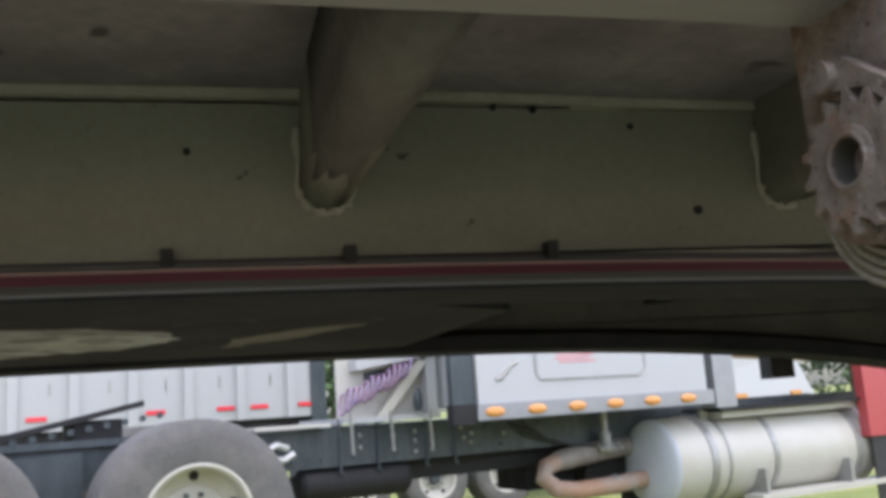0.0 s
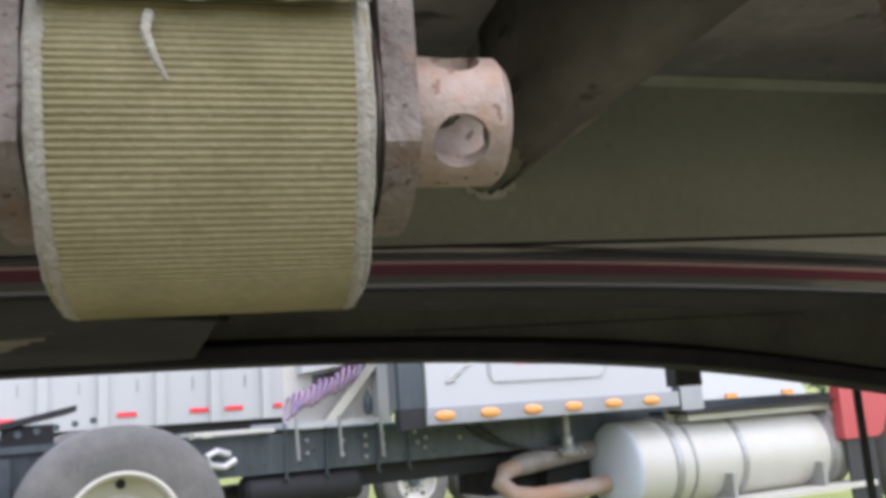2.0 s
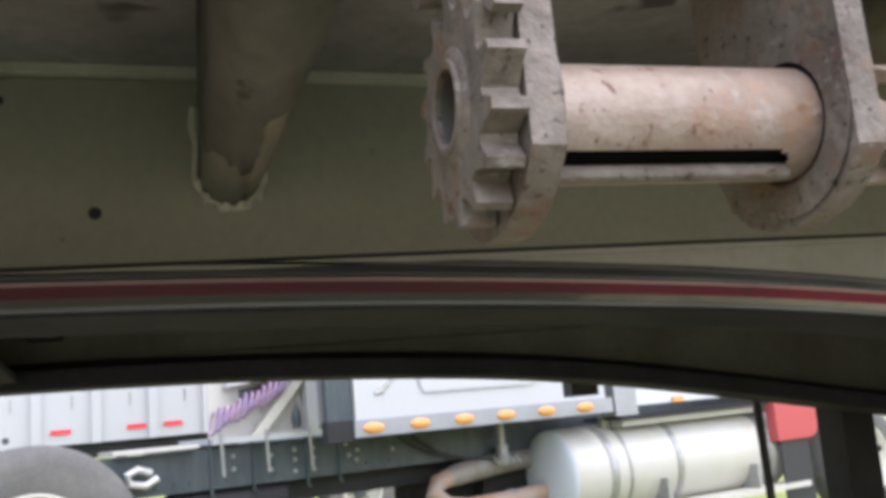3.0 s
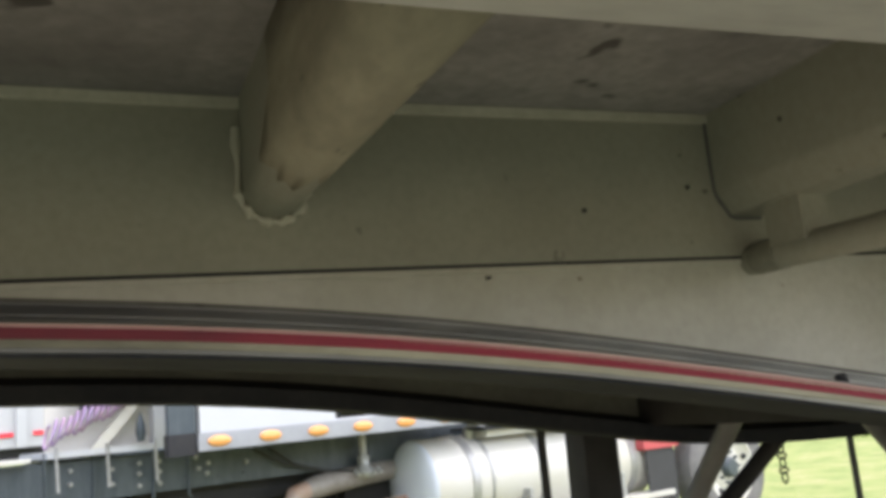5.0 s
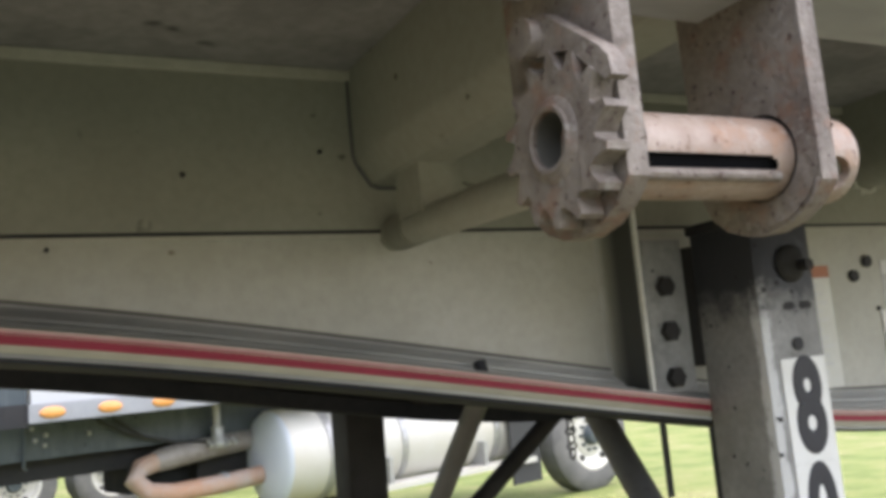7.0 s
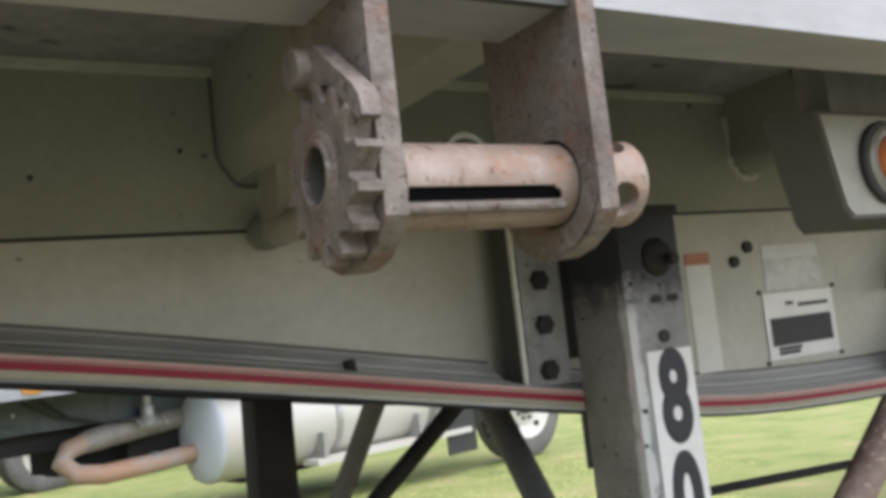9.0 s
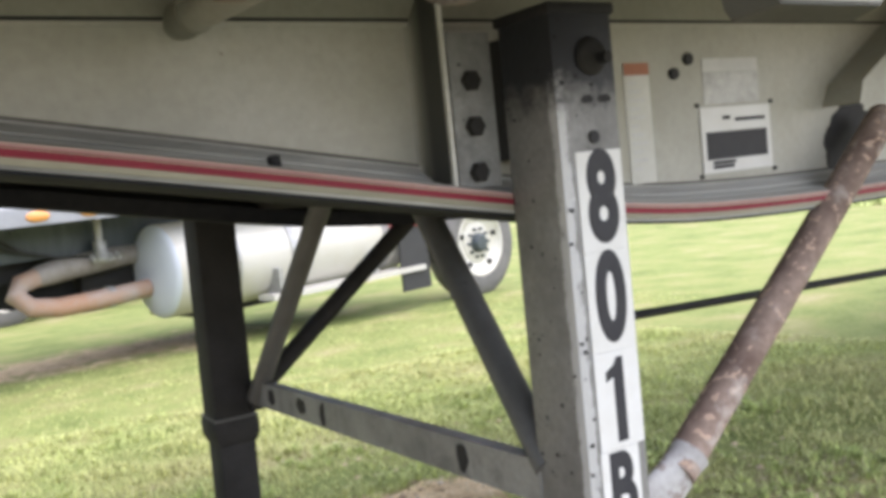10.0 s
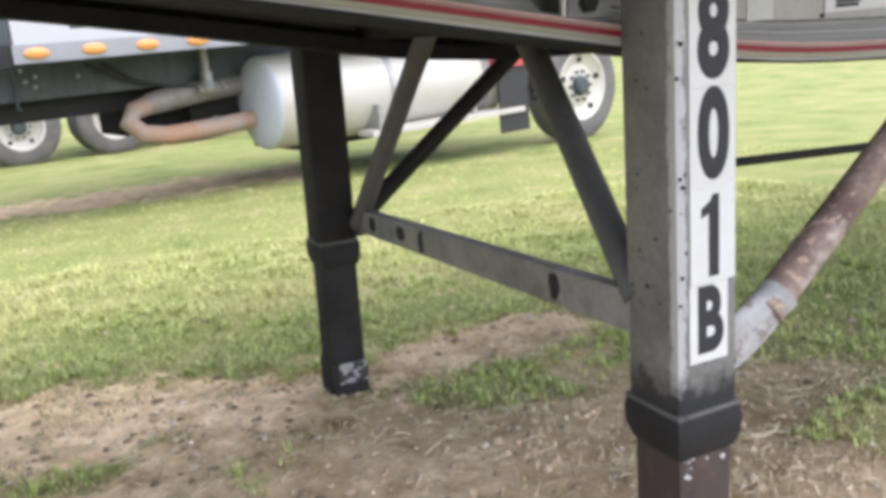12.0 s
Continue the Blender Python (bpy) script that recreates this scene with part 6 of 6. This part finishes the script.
for u in (5.2, 6.6, 8.05):
    part("amber_lamp", box(u - 0.13, u + 0.13, 0.27, 0.31, 0.96, 1.05), AMBER, back_truck)
wheel(5.4, 0.25, ground_z(*(FT @ Vector((5.4, 0, 0))).xy) + 0.5, 0.52, 0.3, back_truck, 0.3)


# ---- trees along the field's edge ----
def tree(x, y, h, seed):
    random.seed(seed)
    z = ground_z(x, y)
    t = thing("field_tree", "leafy green tree at the field's edge", "tree", pose(x, y, z), "trees along the field edge")
    part("trunk", sweep([(0, 0, -0.2), (0.1, 0, h * 0.25), (0.05, 0.1, h * 0.5), (0.2, 0.1, h * 0.75)], [0.22, 0.18, 0.13, 0.06], 10), BARK, t)
    bm = bmesh.new()
    for k in range(6):
        a = random.uniform(0, 6.28)
        p = Vector((0.05, 0.05, h * random.uniform(0.3, 0.6)))
        q = p + Vector((math.cos(a), math.sin(a), 0.9)) * h * 0.2
        rod(p, q, 0.07, 7, 0.03, bm=bm)
    part("limbs", bm, BARK, t)
    verts, faces = [], []
    blobs = [(Vector((random.gauss(0, h * 0.16), random.gauss(0, h * 0.16), h * random.uniform(0.3, 0.95))), h * random.uniform(0.1, 0.2)) for k in range(16)]
    for k in range(1500):
        c, r = random.choice(blobs)
        d = Vector((random.gauss(0, 1), random.gauss(0, 1), random.gauss(0, 1))).normalized() * r * random.uniform(0.6, 1.1)
        s = h * 0.03
        u = Vector((random.gauss(0, 1), random.gauss(0, 1), random.gauss(0, 1))).normalized() * s
        w = u.orthogonal().normalized() * s * 0.7
        b = len(verts)
        verts += [c + d - u, c + d + w, c + d + u, c + d - w]
        faces.append((b, b + 1, b + 2, b + 3))
    me = bpy.data.meshes.new("crown")
    me.from_pydata(verts, [], faces)
    me.materials.append(TREEM)
    ob = new("crown", me)
    ob.parent = t


for k in range(16):
    random.seed(50 + k)
    tree(-14 + 4.2 * k + random.uniform(-1, 1), 34 + random.uniform(-3, 5), random.uniform(5, 8), k)

# ---- grass blades, straw and pebbles ----
rng = np.random.default_rng(3)


def blades(name, count, x0, x1, y0, y1, mat, label, height, width, want):
    verts, faces, made = [], [], 0
    while made < count:
        x, y = rng.uniform(x0, x1), rng.uniform(y0, y1)
        d = bareness(x, y) + 0.5 * noise.noise((x * 2.2, y * 2.2, 0.0))
        if not want(d, rng.random()):
            continue
        made += 1
        z, a, h = ground_z(x, y), rng.uniform(0, 6.283), height * rng.uniform(0.4, 1.3) * max(0.35, 1.0 + 1.3 * noise.noise((x * 5.0, y * 5.0, 3.0)))
        lean, w = h * rng.uniform(0.3, 1.9), width * rng.uniform(0.6, 1.3)
        ca, sa, b = math.cos(a), math.sin(a), len(verts)
        verts += [(x - w * sa, y + w * ca, z - 0.005), (x + w * sa, y - w * ca, z - 0.005), (x + 0.4 * lean * ca + w * 0.6 * sa, y + 0.4 * lean * sa - w * 0.6 * ca, z + 0.65 * h), (x + 0.4 * lean * ca - w * 0.6 * sa, y + 0.4 * lean * sa + w * 0.6 * ca, z + 0.65 * h), (x + lean * ca, y + lean * sa, z + h)]
        faces += [(b, b + 1, b + 2, b + 3), (b + 3, b + 2, b + 4)]
    me = bpy.data.meshes.new(name)
    me.from_pydata(verts, [], faces)
    me.materials.append(mat)
    tagged(new(name, me), label, "grass", kind="stuff")


blades("near_grass", 70000, 1.2, 5.6, 1.0, 4.6, GRASS, "short green grass round the landing gear", 0.019, 0.0027, lambda d, r: r > d * 1.25 and d < 0.75)
blades("far_grass", 12000, 1.0, 7.0, 4.6, 7.0, GRASS, "mown grass towards the parked trucks", 0.009, 0.004, lambda d, r: r > d * 1.2)

blades("tall_grass", 5200, 17.0, 19.5, 4.5, 20.0, TUFT, "longer unmown grass along the field", 0.26, 0.016, lambda d, r: True)


def patch(x, y):
    return bareness(x, y) + 0.5 * noise.noise((x * 2.2, y * 2.2, 0.0))


def tufts(count):
    """Small clumps of longer blades at the edge of the bare dirt."""
    verts, faces, made = [], [], 0
    while made < count:
        cx, cy = rng.uniform(1.3, 4.4), rng.uniform(0.9, 3.6)
        d = patch(cx, cy)
        if not 0.12 < d < 0.72 or rng.random() < d * 0.8:
            continue
        made += 1
        size = rng.uniform(0.4, 1.0)
        for k in range(int(8 + 16 * size)):
            a, r = rng.uniform(0, 6.283), 0.022 * size * rng.random()
            x, y = cx + r * math.cos(a), cy + r * math.sin(a)
            z, h, w = ground_z(x, y), 0.038 * size * rng.uniform(0.5, 1.2), 0.0019
            lean = h * rng.uniform(0.3, 1.4)
            ca, sa, b = math.cos(a), math.sin(a), len(verts)
            verts += [(x - w * sa, y + w * ca, z - 0.004), (x + w * sa, y - w * ca, z - 0.004), (x + 0.4 * lean * ca + w * 0.7 * sa, y + 0.4 * lean * sa - w * 0.7 * ca, z + 0.7 * h), (x + 0.4 * lean * ca - w * 0.7 * sa, y + 0.4 * lean * sa + w * 0.7 * ca, z + 0.7 * h), (x + lean * ca, y + lean * sa, z + 0.85 * h)]
            faces += [(b, b + 1, b + 2, b + 3), (b + 3, b + 2, b + 4)]
    me = bpy.data.meshes.new("grass_tufts")
    me.from_pydata(verts, [], faces)
    me.materials.append(TUFT)
    tagged(new("grass_tufts", me), "green grass tufts at the edge of the dirt", "grass", kind="stuff")


def litter(count):
    """Dry stalks lying about on the dirt."""
    verts, faces, made = [], [], 0
    while made < count:
        x, y = rng.uniform(1.3, 4.6), rng.uniform(0.8, 3.4)
        if rng.random() > 0.12 + patch(x, y) * 0.9:
            continue
        made += 1
        a, n, w = rng.uniform(0, 6.283), 0.014 + 0.065 * rng.random() ** 2.5, rng.uniform(0.0009, 0.002)
        bend = rng.uniform(-0.3, 0.3)
        b, lift = len(verts), rng.uniform(0.001, 0.007)
        for f in (0.0, 0.5, 1.0):
            px, py = x + n * (f - 0.5) * math.cos(a + bend * f), y + n * (f - 0.5) * math.sin(a + bend * f)
            pz = ground_z(px, py) + lift + 0.004 * (f == 0.5)
            verts += [(px - w * math.sin(a), py + w * math.cos(a), pz), (px, py, pz + w), (px + w * math.sin(a), py - w * math.cos(a), pz)]
        for k in (0, 3):
            faces += [(b + k, b + k + 1, b + k + 4, b + k + 3), (b + k + 1, b + k + 2, b + k + 5, b + k + 4)]
    me = bpy.data.meshes.new("straw_litter")
    me.from_pydata(verts, [], faces)
    me.materials.append(STRAW)
    tagged(new("straw_litter", me), "dry straw stalks lying on bare dirt", "straw", kind="stuff")


def lumps(name, count, mat, label, category, lo, hi):
    verts, faces, made = [], [], 0
    while made < count:
        x, y = rng.uniform(1.3, 4.4), rng.uniform(0.8, 3.2)
        if rng.random() > patch(x, y) + 0.05:
            continue
        made += 1
        r = lo + (hi - lo) * rng.random() ** 3
        z, b = ground_z(x, y) + r * 0.1, len(verts)
        for dx, dy, dz in ((1, 0, 0), (0.5, 0.85, 0), (-0.5, 0.85, 0), (-1, 0, 0), (-0.5, -0.85, 0), (0.5, -0.85, 0)):
            verts.append((x + r * dx * rng.uniform(0.6, 1.2), y + r * dy * rng.uniform(0.6, 1.2), z - 0.2 * r))
        for dx, dy in ((0.5, 0.1), (-0.2, 0.4), (-0.3, -0.4)):
            verts.append((x + r * dx, y + r * dy, z + r * rng.uniform(0.2, 0.5)))
        faces += [(b + p, b + q, b + u) for p, q, u in ((0, 1, 6), (1, 7, 6), (1, 2, 7), (2, 3, 7), (3, 8, 7), (3, 4, 8), (4, 5, 8), (5, 6, 8), (5, 0, 6), (6, 7, 8))]
    me = bpy.data.meshes.new(name)
    me.from_pydata(verts, [], faces)
    me.materials.append(mat)
    tagged(new(name, me), label, category, kind="stuff")


tufts(1000)
blades("dead_thatch", 12000, 1.2, 4.6, 0.9, 3.0, THATCH, "short dead grass matted over the dirt", 0.009, 0.0019, lambda d, r: 0.25 < d < 0.85 and r > 0.35 + 0.5 * max(0.0, d - 0.5))
blades("matted_straw", 8000, 2.55, 4.6, 0.8, 2.0, STRAW, "bleached straw matted into the grass behind the leg", 0.011, 0.0017, lambda d, r: d > 0.1)
litter(3000)
lumps("dirt_clods", 2600, CLOD, "crumbled brown clods on the dirt", "dirt", 0.004, 0.018)
lumps("pebbles", 800, STONE, "small pale stones scattered on the dirt", "pebbles", 0.003, 0.012)
